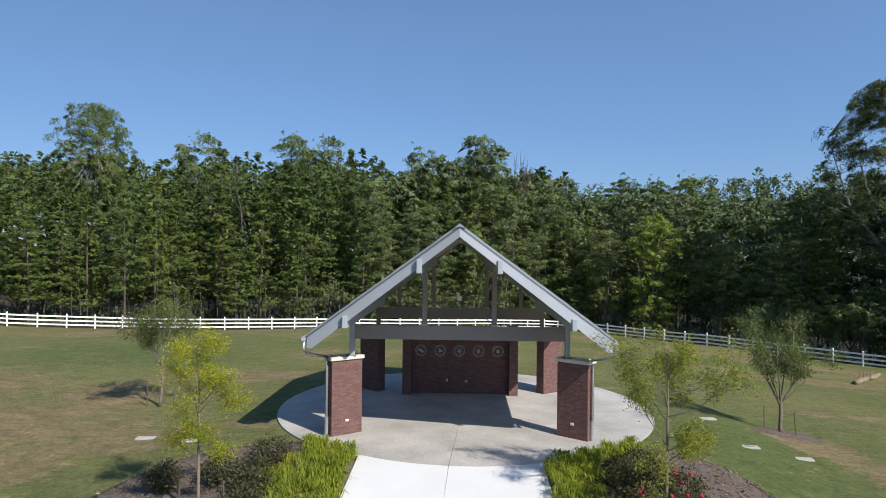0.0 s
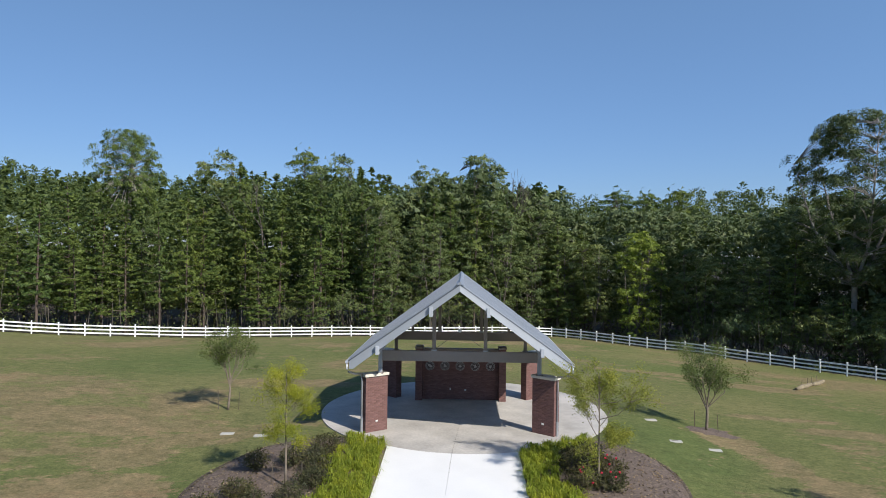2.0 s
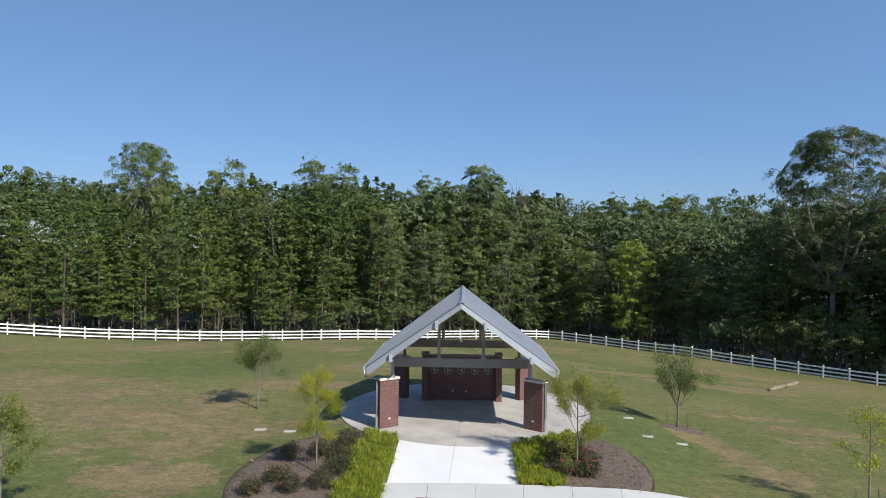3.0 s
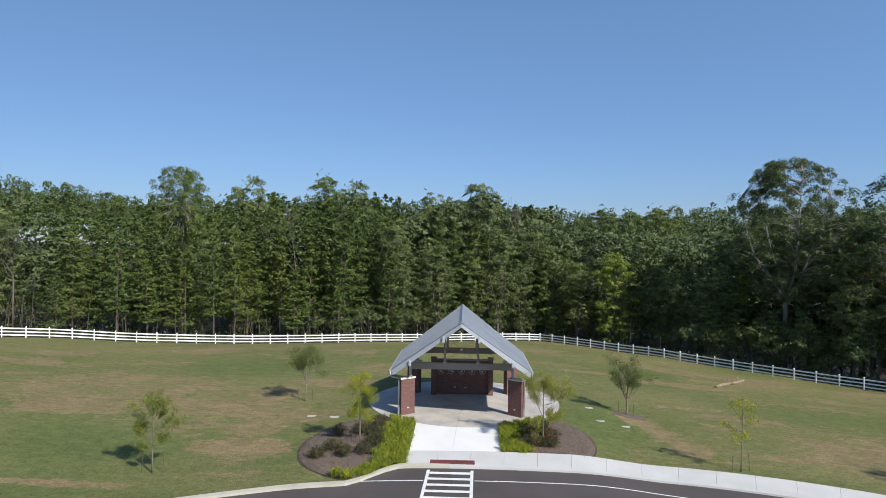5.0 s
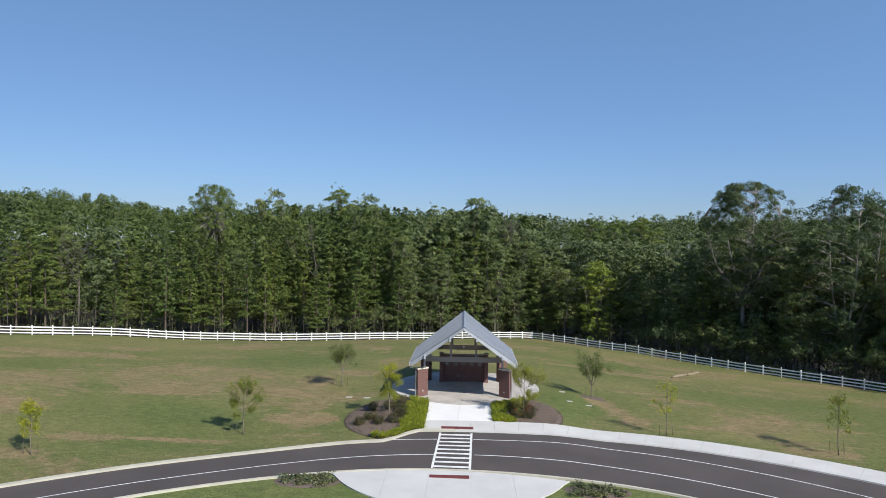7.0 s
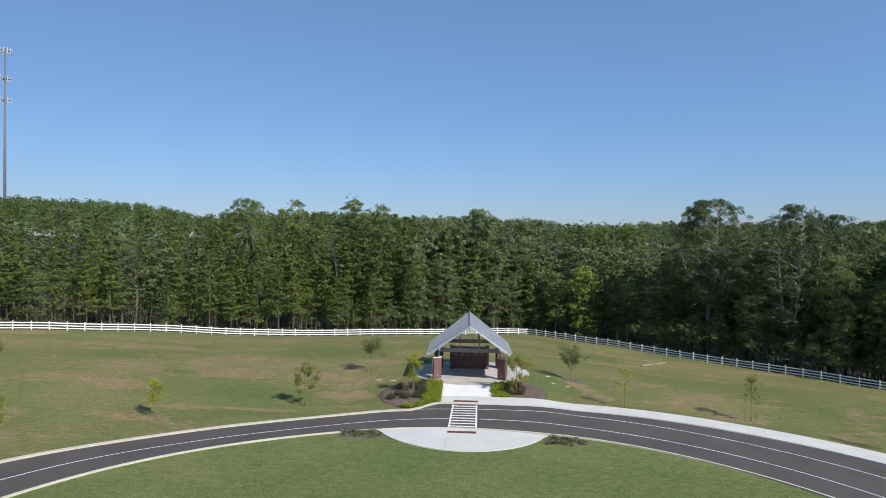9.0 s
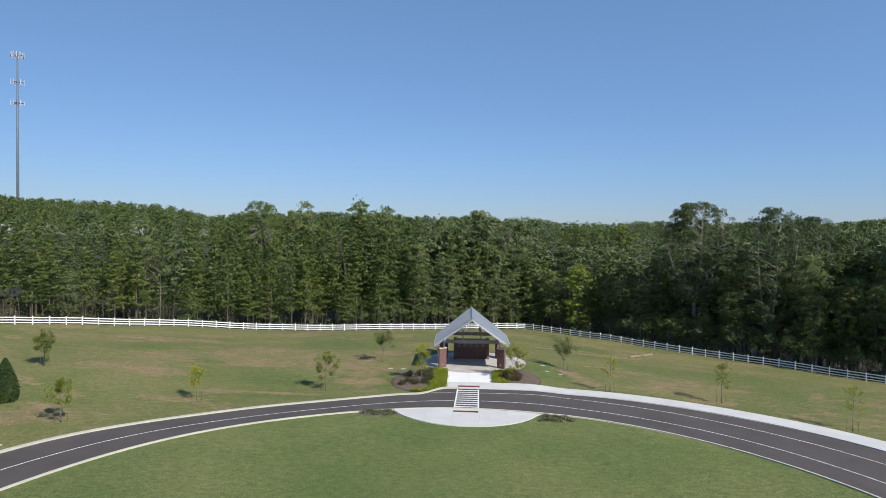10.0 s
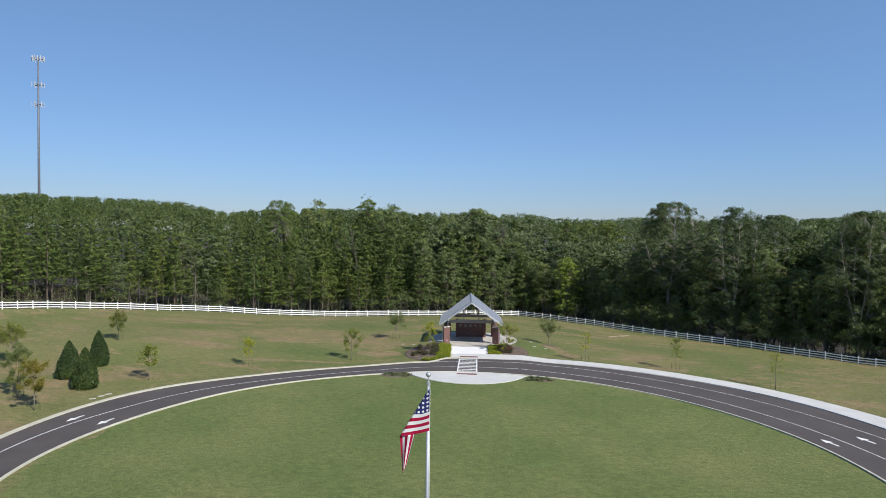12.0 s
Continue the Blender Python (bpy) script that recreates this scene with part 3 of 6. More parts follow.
def on_pad(x):
    return PAD_C[1] - math.sqrt((PAD_R + 0.004) ** 2 - (x - PAD_C[0]) ** 2)


YW = -5.66
slab("slab", [(-2.9, YW), (-0.42, YW), (-0.25, on_pad(-0.25))] + front_l[::-1] + [(-2.9, on_pad(-2.9))], ramp_z, 0.25, M_WHITE, walkway)
slab("slab", [(-0.42, YW), (2.42, YW), (2.42, on_pad(2.42))] + front_r[::-1] + [(-0.25, on_pad(-0.25))], ramp_z, 0.25, M_WHITE, walkway)

# red tactile mats and the crosswalk
for y0, x0, deep in ((-7.5, -1.60, 0.55), (-17.15, -1.95, 0.45)):
    bm = bmesh.new()
    zz = gz1(-0.5, y0 + 0.3) + (0.135 if y0 > -10 else 0.085)
    box(bm, x0, x0 + 2.45, y0, y0 + deep, zz - 0.05, zz + 0.012, bevel=0.006)
    for i in range(34):
        for j in range(int(deep / 0.069)):
            cx, cy = x0 + 0.04 + i * 0.0706, y0 + 0.035 + j * 0.069
            r = bmesh.ops.create_cone(bm, segments=6, radius1=0.02, radius2=0.012, depth=0.012, cap_ends=True)
            bmesh.ops.translate(bm, verts=r["verts"], vec=(cx, cy, zz + 0.017))
    tagged(part("tactile_mat", bm, M_MAT), "brick-red tactile warning mat at the crosswalk", "tactile mat", kind="structure")

crosswalk = thing("crosswalk", label="white ladder crosswalk painted on the asphalt", category="crosswalk", kind="structure")


def paint(name, pts, parent):
    vs = [(x, y, gz1(x, y) + 0.036) for x, y in pts]
    return part(name, mesh_from(name, vs, [tuple(range(len(vs)))]), M_PAINT, parent)


CW0, CW1 = -8.1, -15.5
for xa, xb, w in ((-1.72, -1.95, 0.16), (0.62, 0.46, 0.16)):
    n = 8
    for i in range(n):
        t0, t1 = i / n, (i + 1) / n
        pa = (xa + (xb - xa) * t0, CW0 + (CW1 - CW0) * t0)
        pb = (xa + (xb - xa) * t1, CW0 + (CW1 - CW0) * t1)
        paint("side_line", [pa, pb, (pb[0] + w, pb[1]), (pa[0] + w, pa[1])], crosswalk)
for i in range(9):
    y = CW0 - 0.24 - i * 0.83
    t = (CW0 - y) / (CW0 - CW1)
    xl, xr = -1.56 - 0.23 * t, 0.62 - 0.16 * t
    paint("bar", [(xl, y), (xl, y - 0.30), (xr, y - 0.30), (xr, y)], crosswalk)


def road_arrow(r, deg, turn):
    a = thing("road_arrow", (*polar(r, deg), gz1(*polar(r, deg)) + 0.032), "white painted arrow on the asphalt", "road arrow", "lane arrows", "structure", deg + turn)
    pts = [(-0.9, -0.12), (0.1, -0.12), (0.1, -0.42), (1.1, 0.0), (0.1, 0.42), (0.1, 0.12), (-0.9, 0.12)]
    part("marking", mesh_from("marking", [(x, y, 0) for x, y in pts], [tuple(range(7))]), M_PAINT, a)


road_arrow(37.0, 166.0, 90)
road_arrow(33.9, 165.5, 90)
road_arrow(37.9, 17.4, 90)
road_arrow(33.8, 17.4, 90)

# paved apron on the lawn island
IS_C, IS_R = (-0.75, -13.7), 7.85
apron = thing("island_apron", label="pale concrete apron with joints at the lawn island", category="pavement", kind="structure")


def isle_pts(x0, x1):
    low = [(x0 + (x1 - x0) * i / 10, 0) for i in range(11)]
    bot = [(x, IS_C[1] - math.sqrt(max(0.0, IS_R ** 2 - (x - IS_C[0]) ** 2))) for x, _ in low]
    top = [(x, RC[1] + math.sqrt((31.6 - 0.20) ** 2 - (x - RC[0]) ** 2)) for x, _ in low]
    bot = [(x, min(b, t)) for (x, b), (_, t) in zip(bot, top)]
    return bot + top[::-1]


for a, b in ((-8.55, -4.6), (-4.6, -2.0), (-2.0, 0.6), (0.6, 3.2), (3.2, 7.05)):
    slab("slab", isle_pts(a, b), lambda x, y: gz1(x, y) + 0.06, 0.3, M_WALKWAY, apron)

# ---- pavilion ----
pav = thing("pavilion", label="open brick pavilion with a steep grey metal gable roof", category="pavilion")

mbi = M_BRICK.copy()
mbi.name = "brick_joined"
for n_ in mbi.node_tree.nodes:
    if n_.bl_idname == "ShaderNodeObjectInfo":
        g_ = mbi.node_tree.nodes.new("ShaderNodeNewGeometry")
        for l_ in list(mbi.node_tree.links):
            if l_.from_node == n_:
                to = l_.to_socket
                mbi.node_tree.links.remove(l_)
                mbi.node_tree.links.new(g_.outputs["Random Per Island"], to)
M_BRICKS = mbi

BRICK_L, BRICK_H, COURSE, UNIT = 0.194, 0.058, 0.0677, 0.203
brick_data = {}


def brick_mesh(length):
    k = round(length, 3)
    if k not in brick_data:
        brick_data[k] = bm_ = bpy.data.meshes.new("brick")
        b = box_bm(-k / 2, k / 2, -0.006, 0.02, -BRICK_H / 2, BRICK_H / 2, bevel=0.004)
        b.to_mesh(bm_)
        b.free()
        bm_.materials.append(M_BRICK)
    return brick_data[k]


def brick_face(length, height, origin, turn, spots):
    """Running bond on one face: spots gets (matrix, brick length). The face looks to its own -y."""
    m0 = Matrix.Translation(origin) @ pose(0, 0, 0, 0, 0, turn)
    for c in range(int(height / COURSE)):
        z = 0.034 + c * COURSE
        x = -length / 2
        first = UNIT if c % 2 == 0 else UNIT / 2
        while x < length / 2 - 0.03:
            w = min(first, length / 2 - x)
            first = UNIT
            spots.append((m0 @ Matrix.Translation((x + w / 2, 0, z)), round(w - 0.009, 3)))
            x += w


def lay_bricks(parent, spots, singles):
    """Up to 300 single bricks, the rest joined."""
    vs, fs = [], []
    for i, (m, w) in enumerate(spots):
        if i < singles:
            ob = new("brick", brick_mesh(w))
            ob.parent = parent
            ob.matrix_basis = m
        else:
            o = len(vs)
            h, d = BRICK_H / 2, 0.005
            for x, y, z in ((-w / 2, 0, -h), (w / 2, 0, -h), (w / 2, 0, h), (-w / 2, 0, h), (-w / 2 + .003, -d, -h + .003), (w / 2 - .003, -d, -h + .003), (w / 2 - .003, -d, h - .003), (-w / 2 + .003, -d, h - .003)):
                vs.append(m @ Vector((x, y, z)))
            fs += [tuple(q + o for q in f) for f in ((4, 5, 6, 7), (0, 1, 5, 4), (1, 2, 6, 5), (2, 3, 7, 6), (3, 0, 4, 7))]
    if vs:
        part("brickwork", mesh_from("brickwork", vs, fs), M_BRICKS, parent, kind="stuff")


PIER_L, PIER_T, PIER_H = 1.10, 0.42, 2.43
jobs = []
for px, py, turn, front_pier in ((-3.77, 1.66, 38, 1), (3.80, 1.66, -38, 1), (-3.77, 8.34, -38, 0), (3.86, 8.34, 38, 0)):
    pier = part("pier", box_bm(-PIER_L / 2, PIER_L / 2, -PIER_T / 2, PIER_T / 2, 0, PIER_H), M_MORTAR, pav, "brick pier with a cast stone cap")
    pier.matrix_basis = pose(px, py, 0.001, 0, 0, turn)
    part("cap", box_bm(-PIER_L / 2 - 0.06, PIER_L / 2 + 0.06, -PIER_T / 2 - 0.06, PIER_T / 2 + 0.06, PIER_H, PIER_H + 0.12, bevel=0.015), M_STONE, pier, "cream cast stone cap")
    if front_pier:
        part("outlet", box_bm(-0.06, 0.06, -PIER_T / 2 - 0.03, -PIER_T / 2, 0.42, 0.50, bevel=0.008), M_PLATE, pier, "small white outlet cover")
    jobs.append((pier, turn, front_pier))

# emblem wall
WY = 7.75
wall = part("emblem_wall", box_bm(-2.02, 2.07, WY, WY + 0.3, 0.001, 2.62), M_MORTAR, pav, "dark brick wall with five round emblems")
part("coping", box_bm(-2.02, 2.07, WY - 0.05, WY + 0.35, 2.62, 2.72, bevel=0.012), M_STEEL, wall)
jambs = []
for x0 in (-2.38, 2.07):
    j = part("jamb", box_bm(x0, x0 + 0.36, WY - 0.36, WY + 0.42, 0.001, 2.76), M_MORTAR, wall)
    part("jamb_cap", box_bm(x0 - 0.04, x0 + 0.40, WY - 0.40, WY + 0.46, 2.76, 2.85, bevel=0.012), M_STEEL, wall)
    jambs.append((x0, j))
for i, ex in enumerate((-1.63, -0.82, -0.01, 0.80, 1.62)):
    bm = bmesh.new()
    r = bmesh.ops.create_cone(bm, segments=40, radius1=0.235, radius2=0.235, depth=0.02, cap_ends=True)
    em = part("emblem", bm, M_EMBLEM_DK, wall, "round emblem with a silvered rim")
    em.matrix_basis = pose(ex, WY - 0.03, 1.80, 90, 0, 0)

    def ring(r0, r1, h):
        vs, fs = [], []
        for k in range(40):
            q = 2 * math.pi * k / 40
            for rr, zz in ((r0, 0), (r0, h), (r1, h), (r1, 0)):
                vs.append((rr * math.cos(q), rr * math.sin(q), zz))
        for k in range(40):
            n2 = (k + 1) % 40
            for e in range(4):
                fs.append((k * 4 + e, k * 4 + (e + 1) % 4, n2 * 4 + (e + 1) % 4, n2 * 4 + e))
        return vs, fs
    part("rim", mesh_from("rim", *ring(0.222, 0.24, 0.022)), M_EMBLEM, em, "silvered rim")
    part("inner_ring", mesh_from("inner_ring", *ring(0.158, 0.165, 0.016)), M_EMBLEM, em)
    bm = bmesh.new()
    rr = random.Random(40 + i)
    outline = []
    for k in range(28):
        q = 2 * math.pi * k / 28
        lobes = (2, 3, 5, 4, 6)[i]
        rad = 0.085 * (1 + 0.34 * math.cos(lobes * q + (0.6 if i == 1 else 1.571)) + 0.16 * rr.uniform(-1, 1))
        outline.append((rad * math.cos(q) * (1.2 if i == 0 else 0.95), rad * math.sin(q)))
    for z, g in ((0.008, 1.0), (0.020, 0.8)):
        outline_v = [bm.verts.new((x * g, y * g, z)) for x, y in outline]
        if g == 1.0:
            low = outline_v
    for k in range(28):
        bm.faces.new((low[k], low[(k + 1) % 28], outline_v[(k + 1) % 28], outline_v[k]))
    bm.faces.new(outline_v)
    part("relief", bm, M_EMBLEM, em, "plain silvered relief")
    bm = bmesh.new()
    for k in range(26):
        q = 2 * math.pi * k / 26
        if rr.random() < 0.75:
            box(bm, 0.178, 0.205, -0.010, 0.010, 0.009, 0.016, m=pose(0, 0, 0, 0, 0, math.degrees(q)))
    part("lettering", bm, M_EMBLEM, em, "worn raised marks round the field", kind="stuff")
for ex, ez, w, h in ((-0.52, 0.56, 0.07, 0.12), (0.29, 0.52, 0.11, 0.07)):
    part("outlet", box_bm(ex - w / 2, ex + w / 2, WY - 0.035, WY - 0.009, ez - h / 2, ez + h / 2, bevel=0.006), M_PLATE, wall, "small white outlet cover")

# frame of posts, beams and purlins
RZ, EZ, EX = 6.74, 3.43, 4.61
SL = (RZ - EZ) / EX
TH = 0.40


def under(x):
    return RZ - SL * abs(x) - TH


for y in (1.70, 8.30):
    for s in (-1, 1):
        part("post", box_bm(s * 3.52 - 0.085, s * 3.52 + 0.085, y - 0.085, y + 0.085, PIER_H + 0.121, under(3.52) - 0.02, bevel=0.008), M_TRIM if y < 3 else M_STEEL, pav, "grey painted steel post")
        part("base_plate", box_bm(s * 3.52 - 0.15, s * 3.52 + 0.15, y - 0.15, y + 0.15, PIER_H + 0.121, PIER_H + 0.141), M_STEEL, pav)
    part("tie_beam", box_bm(-3.43, 3.43, y - 0.07, y + 0.07, 3.10, 3.56, bevel=0.008), M_STEEL, pav, "grey-brown painted steel beam")
    for s in (-1, 1):
        part("king_post", box_bm(s * 1.14 - 0.08, s * 1.14 + 0.08, y - 0.08, y + 0.08, 3.561, 5.34, bevel=0.008), M_STEEL, pav)
        part("shoe", box_bm(s * 1.14 - 0.12, s * 1.14 + 0.12, y - 0.1, y + 0.1, 3.561, 3.62), M_TRIM, pav)
    for s in (-1, 1):
        part("side_post", box_bm(s * 2.62 - 0.07, s * 2.62 + 0.07, y - 0.07, y + 0.07, 3.561, under(2.62) - 0.02), M_STEEL, pav) if y > 3 else None
    if y > 3:
        continue
    hub = (0.0, y, 4.47)
    for s in (-1, 1):
        for zz in (3.65, 5.30):
            pipe("brace_rod", [hub, (s * 1.07, y, zz)], 0.012, M_STEEL, pav, sides=6)
    bm = bmesh.new()
    r = bmesh.ops.create_cone(bm, segments=16, radius1=0.085, radius2=0.085, depth=0.04, cap_ends=True)
    h = part("hub_plate", bm, M_PLATE, pav, "round pale hub of the brace rods")
    h.matrix_basis = pose(*hub, 90, 0, 0)
RYF, EYF, EYB, RYB = -1.46, 0.0, 7.95, 10.95


def yf(x):
    return RYF + (EYF - RYF) * abs(x) / EX


def yb(x):
    return RYB + (EYB - RYB) * abs(x) / EX


for s in (-1, 1):
    for px, zt in ((1.15, 5.77), (3.38, 4.06)):
        part("purlin", box_bm(s * px - 0.075, s * px + 0.075, yf(px) - 0.14, yb(px) + 0.10, zt - 0.40 if px < 2 else zt - 0.36, zt, bevel=0.01), M_TRIM, pav, "grey painted purlin end")
part("ridge_beam", box_bm(-0.07, 0.07, 1.0, yb(0) - 1.5, RZ - 0.37, RZ - 0.285), M_STEEL, pav)


def roof_slab(name, s, z_off, thick, x_in, x_out, grow, material, label=""):
    """One pitch as a solid plate with splayed ends."""
    bm = bmesh.new()
    vs = []
    for dz in (0, -thick):
        for x, f, g in ((x_in, yf, -grow), (x_out, yf, -grow), (x_out, yb, grow), (x_in, yb, grow)):
            vs.append(bm.verts.new((s * x, f(x) + g, RZ - SL * x + z_off + dz)))
    for f in ((0, 1, 2, 3), (7, 6, 5, 4), (0, 4, 5, 1), (1, 5, 6, 2), (2, 6, 7, 3), (3, 7, 4, 0)):
        bm.faces.new([vs[i] for i in f])
    bmesh.ops.recalc_face_normals(bm, faces=bm.faces)
    return part(name, bm, material, pav, label)


for s in (-1, 1):
    roof = roof_slab("roof_pitch", s, 0.0, 0.035, 0.0, EX + 0.06, 0.06, M_ROOF, "grey standing seam metal roof pitch")
    roof_slab("soffit", s, -0.22, 0.06, 0.02, EX - 0.02, -0.03, M_SOFFIT, "grey-brown soffit boarding")
    # standing seams across the pitch
    for k in range(31):
        y = RYF + 0.2 + k * 0.41
        def clip_x(yy):
            lo = 0.0
            hi = EX + 0.05
            if yy < EYF:
                hi = max(0.05, EX * (yy - RYF) / (EYF - RYF))
            if yy > EYB:
                hi = max(0.05, EX * (RYB - yy) / (RYB - EYB))
            return lo, min(hi, EX + 0.05)
        lo, hi = clip_x(y)
        if hi < 0.1:
            continue
        bm = bmesh.new()
        vs = []
        for x in (lo, hi):
            for dy, dz in ((-0.012, 0.0), (-0.012, 0.045), (0.012, 0.045), (0.012, 0.0)):
                vs.append(bm.verts.new((s * x, y + dy, RZ - SL * x + dz)))
        for f in ((0, 1, 5, 4), (1, 2, 6, 5), (2, 3, 7, 6), (0, 3, 2, 1), (4, 5, 6, 7)):
            bm.faces.new([vs[i] for i in f])
        bmesh.ops.recalc_face_normals(bm, faces=bm.faces)
        part("seam", bm, M_ROOF, roof)
    # barge boards with the level cut at the eave
    for f, sg, nm in ((yf, -1, "front"), (yb, 1, "rear")):
        bm = bmesh.new()
        vs = []
        for d in (0.0, 0.06):
            outline = ((0.0, -0.075), (EX, -0.075), (EX, -0.40), (EX - 0.16, -0.40), (0.0, -0.33))
            for x, dz in outline:
                vs.append(bm.verts.new((s * x, f(x) + sg * (0.05 - d), RZ - SL * x + dz if x != EX - 0.16 else RZ - SL * EX - 0.40 + 0.0)))
        n = 5
        bm.faces.new(vs[:n])
        bm.faces.new(vs[n:][::-1])
        for i in range(n):
            bm.faces.new((vs[i], vs[(i + 1) % n], vs[n + (i + 1) % n], vs[n + i]))
        bmesh.ops.recalc_face_normals(bm, faces=bm.faces)
        part("barge_board", bm, M_TRIM, pav, "pale grey painted barge board")
    for f, sg in ((yf, -1), (yb, 1)):
        vs = [(s * x, f(x) + sg * (0.062 - d), RZ - SL * x + dz) for d in (0.0, 0.05) for x, dz in ((0.0, -0.034), (EX + 0.03, -0.034), (EX + 0.03, -0.082), (0.0, -0.082))]
        part("drip_edge", mesh_from("drip_edge", vs, [(0, 1, 2, 3), (7, 6, 5, 4), (0, 4, 5, 1), (1, 5, 6, 2), (2, 6, 7, 3), (3, 7, 4, 0)]), M_MAST, pav, "dark metal drip edge")
    part("eave_board", box_bm(s * EX - 0.02, s * EX + 0.02, EYF, EYB, EZ - 0.40, EZ - 0.036), M_TRIM, pav)
    gx = s * (EX + 0.10)
    part("gutter", mesh_from("gutter", *tube([(gx, EYF - 0.05, EZ - 0.12), (gx, EYB + 0.05, EZ - 0.12)], [0.075, 0.075], 8)), M_TRIM, pav, "grey metal gutter")
    d = Vector((0.788 * s, -0.616, 0))
    out = Vector((s * 3.785, 1.66, 0)) + d * (PIER_L / 2 + 0.06)
    pts = [(gx, EYF + 0.02, EZ - 0.16), (gx, EYF + 0.02, EZ - 0.42), (gx - s * 0.05, EYF + 0.10, EZ - 0.56), (gx - s * 0.25, EYF + 0.55, EZ - 0.72), (out.x, out.y, EZ - 0.86), (out.x, out.y, EZ - 1.1), (out.x, out.y, 0.05)]
    pipe("downpipe", pts, 0.045, M_GALV, pav, "galvanised downpipe")
    part("pipe_boot", mesh_from("pipe_boot", *tube([(out.x, out.y, 0.0), (out.x, out.y, 0.62)], [0.062, 0.062], 10)), M_GALV, pav)
    out = Vector((s * 3.83, 8.34, 0)) + Vector((0.788 * s, 0.616, 0)) * (PIER_L / 2 + 0.06)
    pts = [(gx, EYB - 0.02, EZ - 0.16), (gx, EYB - 0.02, EZ - 0.5), (out.x, out.y, EZ - 0.86), (out.x, out.y, 0.05)]
    pipe("downpipe", pts, 0.045, M_GALV, pav, "galvanised downpipe")
part("ridge_cap", mesh_from("ridge_cap", [(-0.16, RYF - 0.08, RZ - 0.16 * SL + 0.03), (0, RYF - 0.08, RZ + 0.05), (0.16, RYF - 0.08, RZ - 0.16 * SL + 0.03), (-0.16, RYB + 0.08, RZ - 0.16 * SL + 0.03), (0, RYB + 0.08, RZ + 0.05), (0.16, RYB + 0.08, RZ - 0.16 * SL + 0.03), (0, RYF - 0.08, RZ - 0.05), (0, RYB + 0.08, RZ - 0.05)],
                              [(0, 1, 4, 3), (1, 2, 5, 4), (0, 6, 1), (1, 6, 2), (3, 4, 7), (4, 5, 7), (0, 3, 7, 6), (2, 6, 7, 5)]), M_ROOF, pav, "folded metal ridge cap")


# ---- fences ----
def along(poly, step):
    out, carry = [], 0.0
    for (ax, ay), (bx, by) in zip(poly, poly[1:]):
        l = math.hypot(bx - ax, by - ay)
        s = carry
        while s < l:
            out.append((ax + (bx - ax) * s / l, ay + (by - ay) * s / l))
            s += step
        carry = s - l
    out.append(poly[-1])
    return out


pbm = bmesh.new()
box(pbm, -0.065, 0.065, -0.065, 0.065, -0.1, 1.30, bevel=0.006)
box(pbm, -0.08, 0.08, -0.08, 0.08, 1.30, 1.33)
r_ = bmesh.ops.create_cone(pbm, segments=4, radius1=0.113, radius2=0.01, depth=0.06, cap_ends=True, matrix=pose(0, 0, 1.36, 0, 0, 45))
POST = bpy.data.meshes.new("post")
pbm.to_mesh(POST)
pbm.free()
POST.materials.append(M_FENCE)


def fence_run(poly, label):
    f = thing("fence", label=label, category="fence", group="paddock fences")
    pts = along(poly, 2.44)
    rnd = random.Random(3)
    for i, (x, y) in enumerate(pts):
        p = new("post", POST)
        p.parent = f
        q = pts[min(i + 1, len(pts) - 1)]
        o = pts[max(i - 1, 0)]
        p.matrix_basis = pose(x, y, gz1(x, y), rnd.uniform(-0.6, 0.6), rnd.uniform(-0.6, 0.6), math.degrees(math.atan2(q[1] - o[1], q[0] - o[0])))
        if i + 1 < len(pts):
            za, zb = gz1(x, y), gz1(*q)
            l = math.hypot(q[0] - x, q[1] - y)
            if l < 0.3:
                continue
            for h in (0.30, 0.70, 1.10):
                d = new("rail", RAIL)
                d.parent = f
                d.matrix_basis = pose(x, y, za + h, 0, -math.degrees(math.atan2(zb - za, l)), math.degrees(math.atan2(q[1] - y, q[0] - x))) @ Matrix.Diagonal((l, 1, 1, 1))
    return f


rbm = box_bm(0, 1, -0.022, 0.022, -0.075, 0.075)
RAIL = bpy.data.meshes.new("rail")
rbm.to_mesh(RAIL)
rbm.free()
RAIL.materials.append(M_FENCE)
fence_run(FENCE_BACK, "white three-rail vinyl fence before the pine wood")
fence_run(FENCE_SIDE, "white three-rail vinyl fence in the shade of the wood")

# ---- trees ----
def limb_pts(rng, a, b, sag=0.0, wob=0.05, n=4):
    a, b = np.array(a, float), np.array(b, float)
    l = np.linalg.norm(b - a)
    pts = []
    for i in range(n + 1):
        t = i / n
        p = a + (b - a) * t + rng.normal(size=3) * wob * l * (0 if i in (0, n) else 1)
        p[2] += sag * l * math.sin(math.pi * t)
        pts.append(tuple(p))
    return pts


